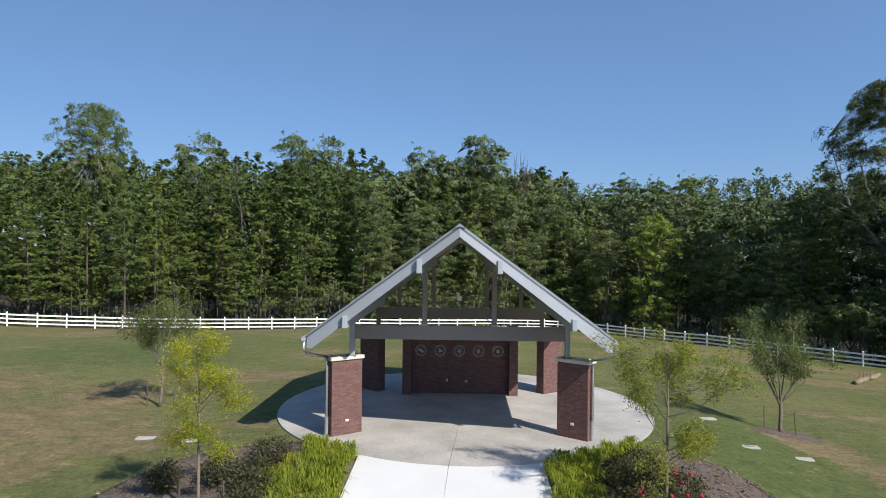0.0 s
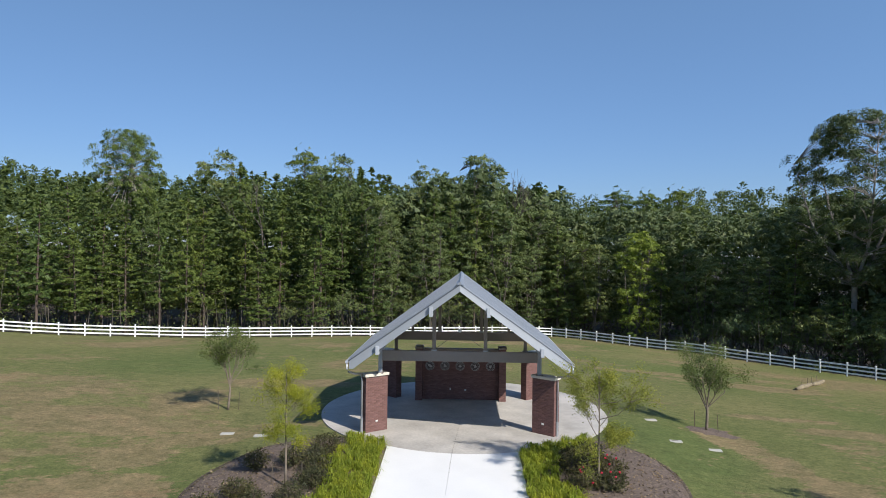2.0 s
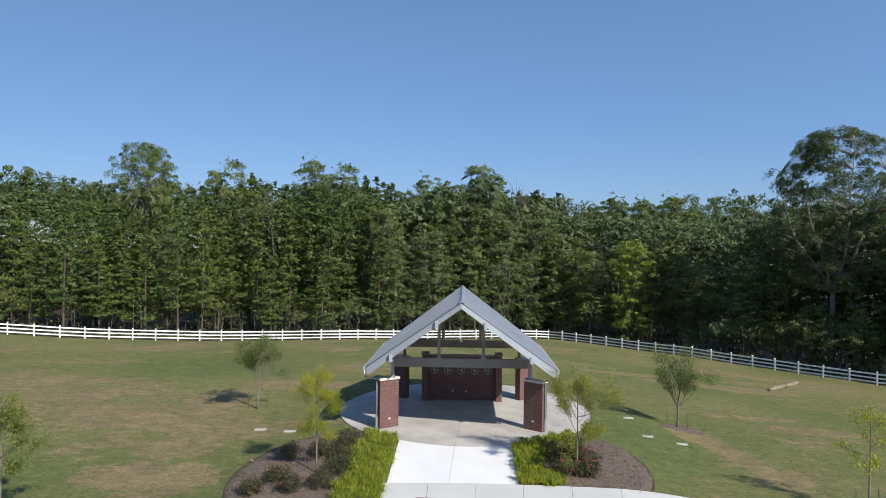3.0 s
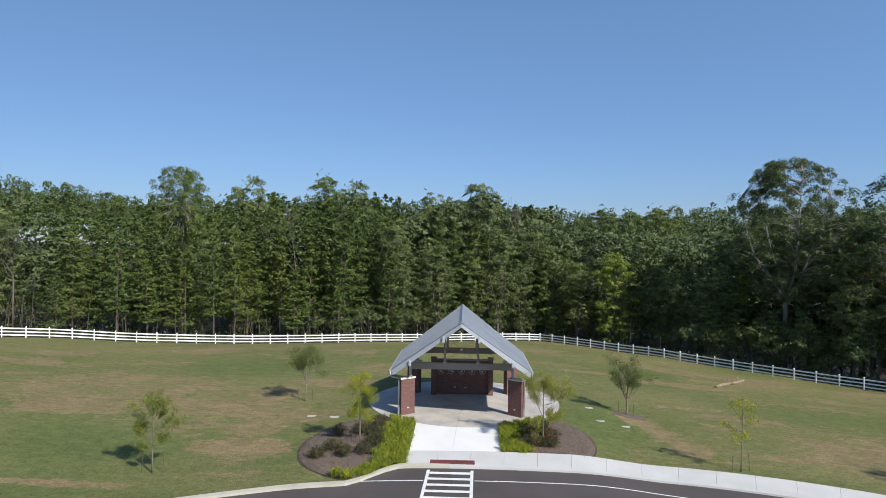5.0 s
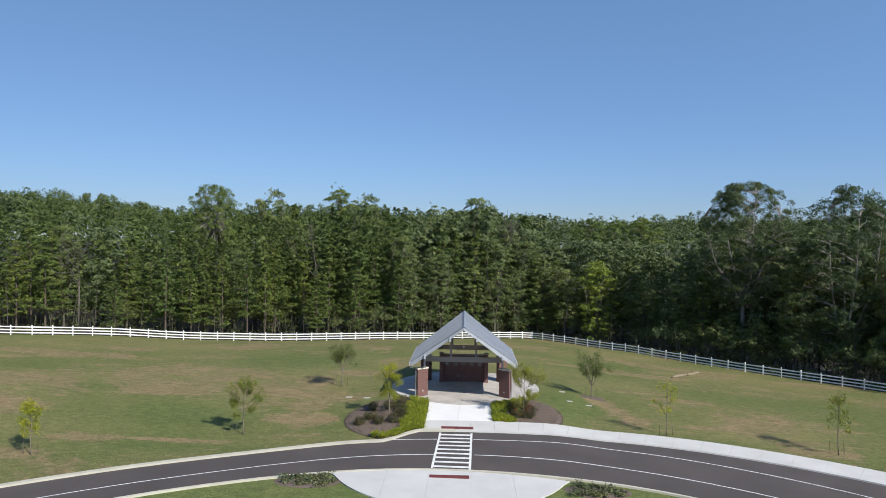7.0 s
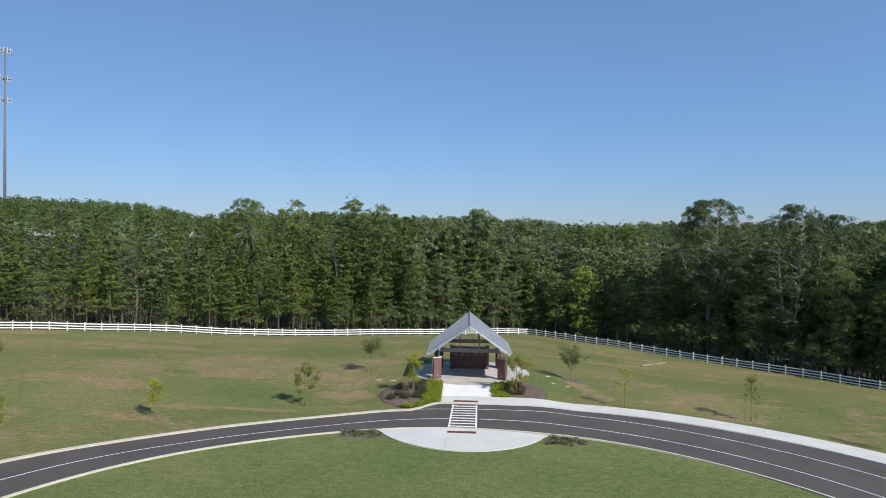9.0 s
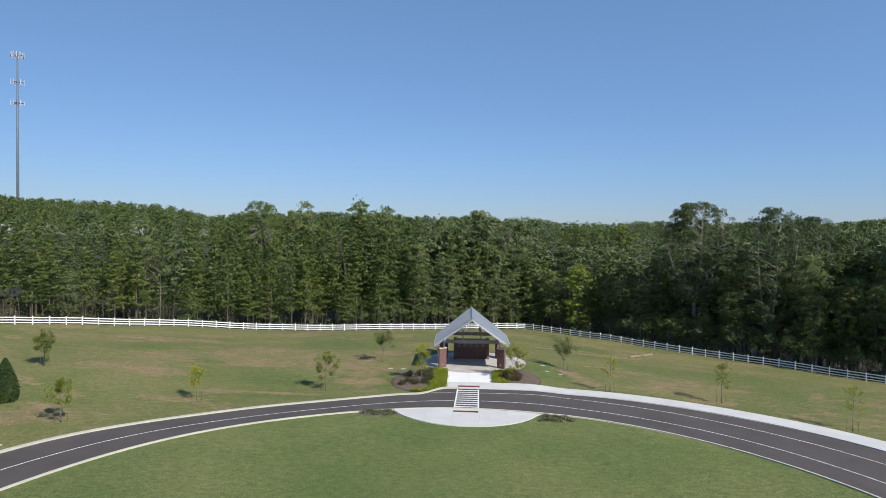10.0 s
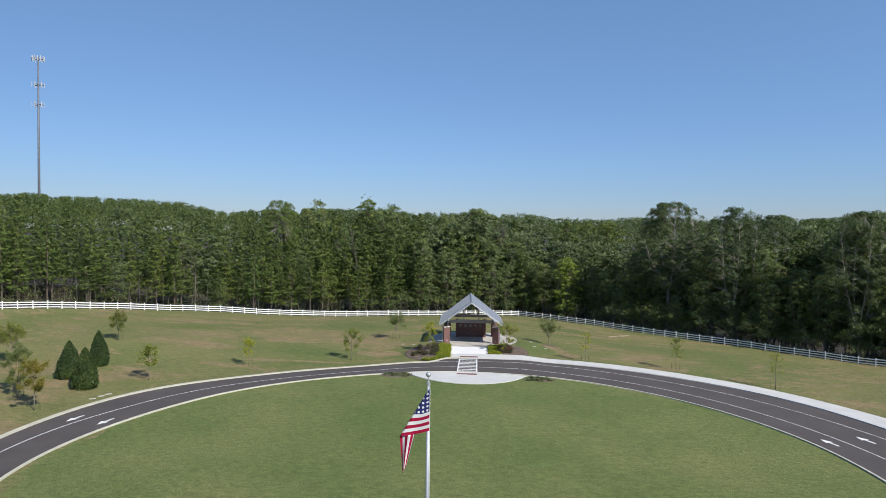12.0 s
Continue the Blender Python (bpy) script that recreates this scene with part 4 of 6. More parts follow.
def tufted(rng, centres, radius, per, size, slim=0.4, squash=0.62, bias=None, lift=0.35):
    """Clumps of leaves that face outwards from each clump's middle; bias: the way each clump is turned."""
    n = len(centres) * per
    d = rng.normal(size=(n, 3))
    d[:, 2] += lift
    if bias is not None:
        d += np.repeat(bias, per, 0)
    d /= np.linalg.norm(d, axis=1, keepdims=True) + 1e-9
    big = np.repeat(radius * rng.uniform(0.65, 1.3, (len(centres), 1)), per, 0)
    c = np.repeat(centres, per, 0) + d * big * (0.35 + 0.65 * rng.random((n, 1)) ** 0.5) * np.array([1, 1, squash])
    nn = d + rng.normal(size=(n, 3)) * 0.5
    nn /= np.linalg.norm(nn, axis=1, keepdims=True) + 1e-9
    a = rng.normal(size=(n, 3))
    a -= (a * nn).sum(1, keepdims=True) * nn
    a /= np.linalg.norm(a, axis=1, keepdims=True) + 1e-9
    b = np.cross(nn, a)
    s = size * (1 + 0.35 * rng.normal(size=(n, 1))).clip(0.45, 1.8)
    v = np.stack([c + a * s, c - 0.5 * a * s + slim * b * s, c - 0.5 * a * s - slim * b * s], 1)
    return v.reshape(-1, 3), 3


def outward(p, mid_z, H):
    """Which way the foliage at each place is turned: away from the stem, and up."""
    o = p * np.array([1, 1, 0])
    o /= np.linalg.norm(o, axis=1, keepdims=True) + 0.3
    o[:, 2] = 0.40 + 0.5 * np.clip((p[:, 2] - mid_z) / H, -0.5, 0.6)
    return o * 1.9


def pine_meshes(seed, H, clear, R, count, size, dead=0.2, inner=260):
    """Loblolly pine: straight trunk, whorls of limbs that carry flat clumps of needles, tapering to the top."""
    rng = np.random.default_rng(seed)
    lean = rng.normal(size=2) * 0.012 * H
    lop, lop_a = rng.uniform(0.05, 0.25), rng.uniform(0, 6.28)
    trunk = [(lean[0] * t * t, lean[1] * t * t, H * t) for t in np.linspace(0, 0.97, 8)]
    r0 = 0.0075 * H + 0.03
    wood = [tube(trunk, [r0 * (1 - 0.9 * t) + 0.02 for t in np.linspace(0, 1, 8)], 6, cap=False)]
    tufts, radii, core = [], [], []

    def reach(t):
        return R * min(1.0, 0.70 + 2.2 * t) * (0.07 + 0.93 * (1 - t) ** 0.85)
    h = clear * H
    while h < H * 0.975:
        t = (h - clear * H) / (H * (1 - clear))
        k = int(rng.integers(5, 7))
        a0 = rng.uniform(0, 6.28)
        for j in range(k):
            if rng.random() < 0.14:
                continue
            a = a0 + 6.28 * j / k + rng.normal() * 0.3
            L = reach(t) * rng.uniform(0.62, 1.2) * (1 + lop * math.cos(a - lop_a))
            c = np.array([lean[0] * (h / H) ** 2, lean[1] * (h / H) ** 2, h + rng.normal() * 0.12])
            rise = -0.10 + 0.75 * t + 0.10 * rng.normal()
            e = c + np.array([math.cos(a) * L, math.sin(a) * L, L * rise])
            wood.append(tube([tuple(c), tuple(e)], [0.018 + 0.011 * L, 0.010], 3, cap=False))
            q = 0.36
            while q < 1.05:
                wide = np.array([-math.sin(a), math.cos(a), 0]) * rng.normal() * 0.26 * L * q
                tufts.append(c + (e - c) * q + wide + np.array([0, 0, 0.10 + 0.10 * q * L * q + rng.normal() * 0.12]))
                radii.append(0.52 * rng.uniform(0.8, 1.25) * (0.55 + 0.45 * min(1.0, L / 1.2)))
                q += 0.52 / max(L, 0.7)
        h += rng.uniform(0.8, 1.2) * 1.22 * (H / 17) ** 0.5
    for _ in range(int(6 * dead / 0.2)):
        hh = rng.uniform(0.10, max(clear, 0.14)) * H
        a = rng.uniform(0, 6.28)
        L = rng.uniform(0.6, 1.6)
        wood.append(tube([(0, 0, hh), (math.cos(a) * L, math.sin(a) * L, hh + rng.uniform(-0.2, 0.4))], [0.03, 0.008], 3, cap=False))
    for q in (0.955, 0.975, 0.99):
        tufts.append(np.array([lean[0], lean[1], H * q]))
        radii.append(0.26)
    tufts = np.array(tufts)
    tufts[:, 2] = np.minimum(tufts[:, 2], H * 0.985 + 0.1 * rng.normal(size=len(tufts)))
    per = max(5, int(count / len(tufts)))
    lv, n = tufted(rng, tufts, np.array(radii)[:, None], per, size, 0.34, 0.42, outward(tufts, 0.5 * H, H), 1.1)
    if inner:
        t = rng.random(inner) ** 1.2 * 0.9
        a = rng.uniform(0, 6.28, inner)
        rad = np.array([reach(q) for q in t]) * 0.50 * rng.uniform(0.6, 1.1, inner)
        core = np.stack([rad * np.cos(a), rad * np.sin(a), H * (clear + (1 - clear) * t)], 1)
        cv, _ = tufted(rng, core, 0.15, 1, 0.36, 0.55, 0.7, outward(core, 0.5 * H, H))
        lv = np.concatenate([lv, cv])
    return mesh_from("trunk", *join(wood)), fast_mesh("crown", lv, n)


def grow(rng, wood, tips, p, d, L, r, depth, spread, up, fine):
    """Limbs that fork; tips gathers the ends; fine: the thinnest wood that is built."""
    e = p + d * L
    mid = (p + e) / 2 + rng.normal(size=3) * 0.06 * L
    if r > fine:
        wood.append(tube([tuple(p), tuple(mid), tuple(e)] if r > 0.05 else [tuple(p), tuple(e)], [r, r * 0.82, r * 0.62] if r > 0.05 else [r, r * 0.5], 6 if r > 0.10 else 3, cap=False))
    if depth == 0:
        tips.append(e)
        tips.append(mid)
        return
    if depth <= 1:
        tips.append(e)
    k = 2 + (rng.random() < 0.55)
    for _ in range(k):
        v = d + rng.normal(size=3) * spread
        v[2] += up
        v /= np.linalg.norm(v)
        grow(rng, wood, tips, e, v, L * rng.uniform(0.62, 0.86), r * 0.62, depth - 1, spread, up, fine)


def oak_meshes(seed, H, stem, count, size, depth=4, spread=0.55, up=0.12, tuft=0.62, crown_scale=1.0, limbs=4, fine=0.03, inner=260, girth=1.0, least=6):
    """Broadleaf tree: trunk, forking limbs, a crown of uneven clumps."""
    rng = np.random.default_rng(seed)
    wood, tips = [], []
    s = np.array([0, 0, stem * H])
    r0 = (0.011 * H + 0.015) * girth
    wood.append(tube([(0, 0, 0), (rng.normal() * 0.02 * H * 0.3, rng.normal() * 0.02 * H * 0.3, stem * H * 0.5), tuple(s)], [r0 * 1.15, r0, r0 * 0.85], 8))
    for j in range(limbs):
        a = 6.28 * j / limbs + rng.normal() * 0.4
        v = np.array([math.cos(a) * spread * 1.1, math.sin(a) * spread * 1.1, 0.9])
        v /= np.linalg.norm(v)
        grow(rng, wood, tips, s.copy() - np.array([0, 0, rng.uniform(0, 0.12) * stem * H]), v, H * (1 - stem) * 0.33, r0 * 0.6, depth - 1, spread, up, fine)
    grow(rng, wood, tips, s, np.array([rng.normal() * 0.08, rng.normal() * 0.08, 1.0]), H * (1 - stem) * 0.36, r0 * 0.75, depth - 1, spread * 0.8, up * 1.4, fine)
    tips = np.array(tips)
    top = tips[:, 2].max() + tuft * 0.5
    f = H / top
    wood = [([Vector((v[0] * f * crown_scale, v[1] * f * crown_scale, v[2] * f)) for v in vs], fs) for vs, fs in wood]
    tips = tips * np.array([f * crown_scale, f * crown_scale, f])
    if len(tips) * least > count:
        tips = tips[rng.permutation(len(tips))[:count // least]]
    per = max(least, count // len(tips))
    lv, n = tufted(rng, tips, tuft, per, size, 0.42, 0.6, outward(tips, 0.55 * H, H))
    if inner:
        core = tips[rng.integers(0, len(tips), inner)] * np.array([0.6, 0.6, 0.62]) + np.array([0, 0, 0.22 * H]) + rng.normal(size=(inner, 3)) * 0.5
        cv, _ = tufted(rng, core, 0.3, 1, 0.40, 0.55, 0.7, outward(core, 0.5 * H, H))
        lv = np.concatenate([lv, cv])
    return mesh_from("trunk", *join(wood)), fast_mesh("crown", lv, n)


def dome_meshes(seed, H, base, R, clumps, count, size, clump=1.0, mains=1, flare=0.22, squash=0.5, girth=1.0, inner=250):
    """Tree with a full rounded crown: limbs from one or more rising stems, each ending in a clump of foliage."""
    rng = np.random.default_rng(seed)
    r0 = (0.0095 * H + 0.03) * girth
    fork = np.array([rng.normal() * 0.01 * H, rng.normal() * 0.01 * H, base * H * (0.95 if mains > 1 else 1.5)])
    wood = [tube([(0, 0, 0), tuple(fork * 0.5), tuple(fork)], [r0 * 1.2, r0, r0 * 0.9], 8, cap=False)]
    stems = []
    for j in range(mains):
        a = 6.28 * j / mains + rng.normal() * 0.3
        f = flare * rng.uniform(0.6, 1.3) if mains > 1 else 0.02
        end = np.array([math.cos(a) * f * H, math.sin(a) * f * H, H * rng.uniform(0.78, 0.94)])
        mid = fork + (end - fork) * 0.5 + np.array([math.cos(a), math.sin(a), 0]) * 0.03 * H * (mains > 1) + rng.normal(size=3) * 0.01 * H
        pts = [fork, (fork + mid) / 2 + rng.normal(size=3) * 0.006 * H, mid, (mid + end) / 2, end]
        k = r0 * (0.85 if mains == 1 else 0.58)
        wood.append(tube([tuple(p) for p in pts], [k, k * 0.82, k * 0.62, k * 0.4, k * 0.15], 6, cap=False))
        stems += [fork + (mid - fork) * q for q in np.linspace(0, 1, 6)] + [mid + (end - mid) * q for q in np.linspace(0.15, 1, 6)]
    stems = np.array(stems)
    lop, lop_a = rng.uniform(0.05, 0.2), rng.uniform(0, 6.28)
    cs = []
    for i in range(clumps):
        t = rng.random() ** 0.85
        prof = (0.55 + 1.1 * t) if t < 0.41 else math.sqrt(max(0.03, 1 - ((t - 0.41) / 0.6) ** 2))
        a = 2.4 * i + rng.normal() * 0.3
        rad = R * prof * math.sqrt(rng.uniform(0.12, 1.0)) * (1 + lop * math.cos(a - lop_a)) * rng.uniform(0.9, 1.12)
        cs.append((rad * math.cos(a), rad * math.sin(a), H * (base + (0.985 - base) * t) - clump * squash * 0.6))
    cs = np.array(cs)
    for c in cs:
        low = stems[stems[:, 2] < c[2] - 0.02 * H]
        low = low if len(low) else stems[:1]
        s = low[np.argmin(np.linalg.norm((low - c) * np.array([1, 1, 1.3]), axis=1))]
        L = np.linalg.norm(c - s)
        wood.append(tube([tuple(s), tuple(s + (c - s) * 0.5 + np.array([0, 0, 0.06 * L])), tuple(c)], [0.018 + 0.010 * L, 0.010 + 0.006 * L, 0.010], 4, cap=False))
    per = max(6, count // clumps)
    lv, n = tufted(rng, cs, clump * rng.uniform(0.7, 1.3, (clumps, 1)), per, size, 0.40, squash, outward(cs, (base + 0.4) * H * 0.8, H) * 0.6, 0.55)
    if inner:
        core = cs[rng.integers(0, clumps, inner)] * np.array([0.6, 0.6, 1.0]) + rng.normal(size=(inner, 3)) * 0.4
        cv, _ = tufted(rng, core, 0.3, 1, 0.40, 0.55, 0.7, outward(core, 0.5 * H, H))
        lv = np.concatenate([lv, cv])
    return mesh_from("trunk", *join(wood)), fast_mesh("crown", lv, n)


def bare_meshes(seed, H, spread=0.45, stem=0.35, depth=4):
    """A dead tree: pale stem and bare forking limbs."""
    rng = np.random.default_rng(seed)
    wood, tips = [], []
    s = np.array([rng.normal() * 0.2, rng.normal() * 0.2, stem * H])
    r0 = 0.009 * H
    wood.append(tube([(0, 0, 0), tuple(s * 0.5), tuple(s)], [r0 * 1.15, r0, r0 * 0.85], 7))
    for j in range(3):
        v = np.array([rng.normal() * spread, rng.normal() * spread, 1.0])
        grow(rng, wood, tips, s, v / np.linalg.norm(v), H * (1 - stem) * 0.36, r0 * 0.62, depth - 1, spread, 0.15, 0.008)
    f = H / max(t[2] for t in tips)
    return mesh_from("trunk", *join([([Vector((v[0], v[1], v[2] * f)) for v in vs], fs) for vs, fs in wood]))


def tree_thing(name, meshes, bark, leaf, label, category="tree", group=""):
    t = thing(name, label=label, category=category, group=group)
    part("trunk", meshes[0], bark, t, smooth=True)
    part("crown", meshes[1], leaf, t)
    return t


# the skyline: how high the wood stands by bearing, seen from the first and last stand
V0, V1 = (0.07, -19.27, 6.0, 444), (-1.3, -94.9, 17.3, 405)
SKY0 = [(-0.85, 0.135), (-0.741, 0.1245), (-0.686, 0.1273), (-0.649, 0.1282), (-0.53, 0.1324), (-0.475, 0.1356), (-0.425, 0.1236), (-0.394, 0.1376), (-0.367, 0.1583), (-0.33, 0.145), (-0.294, 0.1338), (-0.267, 0.1392), (-0.249, 0.1555), (-0.218, 0.148), (-0.196, 0.1576), (-0.16, 0.1622), (-0.138, 0.1479), (-0.115, 0.1264), (-0.088, 0.1251), (-0.071, 0.1342), (-0.026, 0.1543), (0.026, 0.1811), (0.044, 0.1616), (0.071, 0.151), (0.097, 0.1279), (0.128, 0.1347), (0.159, 0.1117), (0.185, 0.0836), (0.212, 0.0611), (0.233, 0.0875), (0.273, 0.0912), (0.316, 0.0904), (0.359, 0.0895), (0.403, 0.0748), (0.437, 0.0821), (0.458, 0.0871), (0.506, 0.082), (0.557, 0.092), (0.649, 0.1107), (0.9, 0.12)]
SKY1 = [(-0.742, 0.0361), (-0.687, 0.039), (-0.65, 0.0355), (-0.558, 0.0363), (-0.494, 0.0338), (-0.449, 0.0324), (-0.376, 0.019), (-0.34, 0.023), (-0.264, 0.0243), (-0.232, 0.0266), (-0.196, 0.0272), (-0.161, 0.0277), (-0.121, 0.0283), (-0.09, 0.0235), (-0.019, 0.0226), (0.021, 0.0284), (0.043, 0.0207), (0.091, 0.0247), (0.14, 0.0173), (0.21, 0.0145), (0.253, 0.0191), (0.322, 0.0187), (0.361, 0.0164), (0.417, 0.0192), (0.464, 0.017), (0.49, 0.0241), (0.516, 0.0164), (0.563, 0.0196), (0.605, 0.0241), (0.645, 0.027)]


def top_limit(x, y):
    """Height above sea of the tallest tree that may stand here."""
    d0 = y - V0[1]
    u = np.interp((x - V0[0]) / max(d0, 1), [a for a, _ in SKY0], [b for _, b in SKY0])
    a = V0[2] + math.hypot(x, d0) * u
    far_side = abs(x) > 1.6 * max(d0, 1)
    u = np.interp((x - V1[0]) / max(y - V1[1], 1), [p for p, _ in SKY1], [q for _, q in SKY1])
    b = V1[2] + math.hypot(x, y - V1[1]) * u
    if far_side:
        return b
    return min(a, b + 0.3)


PINES = [pine_meshes(100 + i, 17.0, c, r, n, 0.165, 0.3) for i, (c, r, n) in enumerate(((0.17, 3.4, 12000), (0.24, 3.0, 11000), (0.12, 3.7, 12500), (0.28, 3.2, 11000)))]
PINES.append(dome_meshes(107, 17.0, 0.36, 2.9, 95, 12500, 0.155, 0.75))
NP = len(PINES)
OAKS = [dome_meshes(200 + i, 16.0, b, R, 120, 9600, 0.155, 0.85, 3, 0.12) for i, (b, R) in enumerate(((0.16, 2.9), (0.12, 3.2), (0.24, 2.7)))]
protos = []
for ms in PINES:
    protos.append(tree_thing("pine_tree", ms, M_BARK, L_PINE, "tall green pine at the edge of the wood", group="wood"))
for ms in OAKS:
    protos.append(tree_thing("broadleaf_tree", ms, M_PALE_BARK, L_OAK, "dark green broadleaf tree in the wood", group="wood"))
FIRST = set()


def plant(i, x, y, h, turn, fat=1.0):
    p = protos[i]
    k = h / (17.0 if i < NP else 16.0)
    m = pose(x, y, gz1(x, y) - 0.05, 0, 0, turn) @ Matrix.Diagonal((k * fat, k * fat, k, 1))
    if i not in FIRST:
        FIRST.add(i)
        p.matrix_basis = m
        return p
    q = copy_thing(p, Matrix.Identity(4))
    q.matrix_basis = m
    return q


rw = np.random.default_rng(11)
OPEN = ((41.0, 41.5), (44.0, 42.0), (50.5, 30.5), (65.0, 14.0))  # room before the great trees
LINE = FENCE_BACK + FENCE_SIDE[1:]


def offset_line(off, step):
    """Points along the fence line, moved out into the wood."""
    out = []
    pts = along(LINE, step)
    for i, p in enumerate(pts):
        a, b = pts[max(i - 2, 0)], pts[min(i + 2, len(pts) - 1)]
        dx, dy = b[0] - a[0], b[1] - a[1]
        l = math.hypot(dx, dy) or 1
        out.append((p[0] - dy / l * off, p[1] + dx / l * off))
    q = radians(50)
    while q < radians(112):
        out.append((12.6 + off * math.cos(q), 64.3 + off * math.sin(q)))
        q += step / off
    return out


for off, step, lo, hi in ((4.6, 4.0, 0.50, 0.90), (8.6, 3.7, 0.72, 1.0)):
    for x, y in offset_line(off, step):
        x, y = x + rw.normal() * 1.3, y + rw.normal() * 1.3
        if beyond_fence(x, y) < 3.0 or math.hypot(x - 23.0, y - 57.0) < 5.0:
            continue
        if 19 < x < 38 and y > 38 and off < 6 and rw.random() < 0.5:
            continue
        lim = top_limit(x, y) - gz1(x, y)
        if 19 < x < 38 and y > 38:
            lim *= 0.78
        h = min(20.0, max(8.0, lim * rw.uniform(lo, hi)))
        if any(math.hypot(x - a, y - b) < 5.0 for a, b in OPEN):
            h = rw.uniform(7.0, 9.5)
        pine = rw.random() < (0.93 if x < -12 else 0.55 if x < 20 else 0.15)
        plant(int(rw.integers(0, 4)) if pine else NP + int(rw.integers(0, 3)), x, y, h, rw.uniform(0, 360), rw.uniform(0.88, 1.15) * (17.0 / h) ** 0.4)
# understory: smaller trees that close the edge
UNDER = [tree_thing("understory_tree", oak_meshes(250 + i, 7.0, 0.10, 1700, 0.13, 3, 0.6, 0.10, 0.62, 0.9, 5, 0.02, 60), M_PALE_BARK, L_OAK, "small leafy tree below the wood", group="understory") for i in range(3)]
used = set()
for off, step in ((6.4, 4.0), (3.9, 3.2), (12.0, 4.2), (17.0, 3.8), (23.0, 4.2), (29.0, 4.4)):
    for x, y in offset_line(off, step):
        if 15 < off < 20 and x < 2 or off < 4 and x < 24 or off > 20 and -35 < x < 8:
            continue
        x, y = x + rw.normal() * 1.0, y + rw.normal() * 1.0
        if beyond_fence(x, y) < 3.0 or math.hypot(x - 23.5, y - 58.0) < 6.0:
            continue
        i = int(rw.integers(0, 3))
        if x < -20 and off < 20 and (off < 8 or rw.random() < 0.4) and rw.random() < 0.75:
            continue
        k = rw.uniform(0.5, 1.1) * (1.0 if off < 20 else 1.5)
        m = pose(x, y, gz1(x, y) - 0.05, 0, 0, rw.uniform(0, 360)) @ Matrix.Diagonal((k * 1.05, k * 1.05, k, 1))
        if i in used:
            copy_thing(UNDER[i], Matrix.Identity(4)).matrix_basis = m
        else:
            used.add(i)
            UNDER[i].matrix_basis = m
for x, y, top, i, fat in ((-43.4, 84.0, 25.2, NP, 1.0), (-29.2, 90.0, 26.0, 4, 0.9), (-22.0, 80.0, 24.0, NP, 1.1), (2.5, 74.2, 23.6, NP + 2, 0.9), (-6.0, 76.0, 22.0, NP + 1, 0.9), (31.0, 103.3, 20.4, 4, 1.1), (37.0, 103.0, 20.0, 4, 0.9), (43.0, 103.0, 20.6, 4, 1.1), (-33.0, 66.0, 20.5, 1, 1.0)):
    plant(i, x, y, top - gz1(x, y), rw.uniform(0, 360), fat)
# the old pine that stands over the rest
old_pine = tree_thing("old_pine", dome_meshes(323, 24.0, 0.50, 4.8, 200, 27000, 0.155, 0.9, squash=0.7), M_GREAT_BARK, L_PINE, "old pine with an open rounded crown above the wood", group="wood")
old_pine.matrix_basis = pose(-45.3, 58.2, gz1(-45.3, 58.2) - 0.05, 0, 0, 30) @ Matrix.Diagonal((1, 1, (24.2 - gz1(-45.3, 58.2)) / 24.0, 1))

# the great trees above the side fence
BIG = dome_meshes(310, 29.0, 0.34, 8.2, 420, 66000, 0.165, 1.0, 5, 0.20, 0.8, 1.1, 300)
big = tree_thing("great_oak", BIG, M_GREAT_BARK, L_BIG, "tall spreading tree with pale bare lower limbs", group="great trees")
big.matrix_basis = pose(43.5, 46.0, gz1(43.5, 46.0) - 0.1, 0, 0, 40)
BIG2 = dome_meshes(312, 24.0, 0.16, 6.0, 260, 22000, 0.19, 1.05, 4, 0.16, 0.75, 1.0, 400)
# these crowns carry the shade of the wood's right side in their colour
big2 = tree_thing("great_oak", BIG2, M_GREAT_BARK, L_GREAT_SHADED, "tall leafy tree above the side fence, shade put into its leaf colour", group="great trees")
for n, (x, y, top, a, f) in enumerate(((53.0, 34.5, 22.8, 150, 0.95), (67.0, 16.6, 21.6, 250, 0.9), (62.0, 40.0, 21.5, 80, 0.95), (84.0, 18.0, 23.0, 10, 0.95), (74.0, 26.0, 22.0, 200, 1.0))):
    q = copy_thing(big2, Matrix.Identity(4)) if n else big2
    h = top - gz1(x, y)
    q.matrix_basis = pose(x, y, gz1(x, y) - 0.1, 0, 0, a) @ Matrix.Diagonal((h / 24 * f, h / 24 * f, h / 24, 1))
# bare dead trees in the wood
for n, (x, y, top) in enumerate(((-57.5, 37.0, 13.0), (6.5, 72.0, 20.5), (-26.8, 59.0, 17.8))):
    dead = thing("dead_tree", (x, y, gz1(x, y) - 0.05), "bare grey dead tree standing in the wood", "tree", "dead trees")
    part("trunk", bare_meshes(71 + n, top - gz1(x, y), 0.34 if n else 0.5, 0.5), M_PALE_BARK, dead, smooth=True)
rusty = tree_thing("vine_clad_tree", pine_meshes(350, 17.0, 0.2, 1.7, 5000, 0.14), M_PALE_BARK, L_RUST, "slim tree with rusty yellow-brown foliage", group="rusty trees")
for n, (x, y, top) in enumerate(((49.5, 41.0, 13.5), (51.5, 42.5, 14.5), (53.2, 44.6, 13.0))):
    q = rusty if n == 0 else copy_thing(rusty, Matrix.Identity(4))
    k = (top - gz1(x, y)) / 17
    q.matrix_basis = pose(x, y, gz1(x, y) - 0.05, 0, 0, n * 110) @ Matrix.Diagonal((k, k, k, 1))

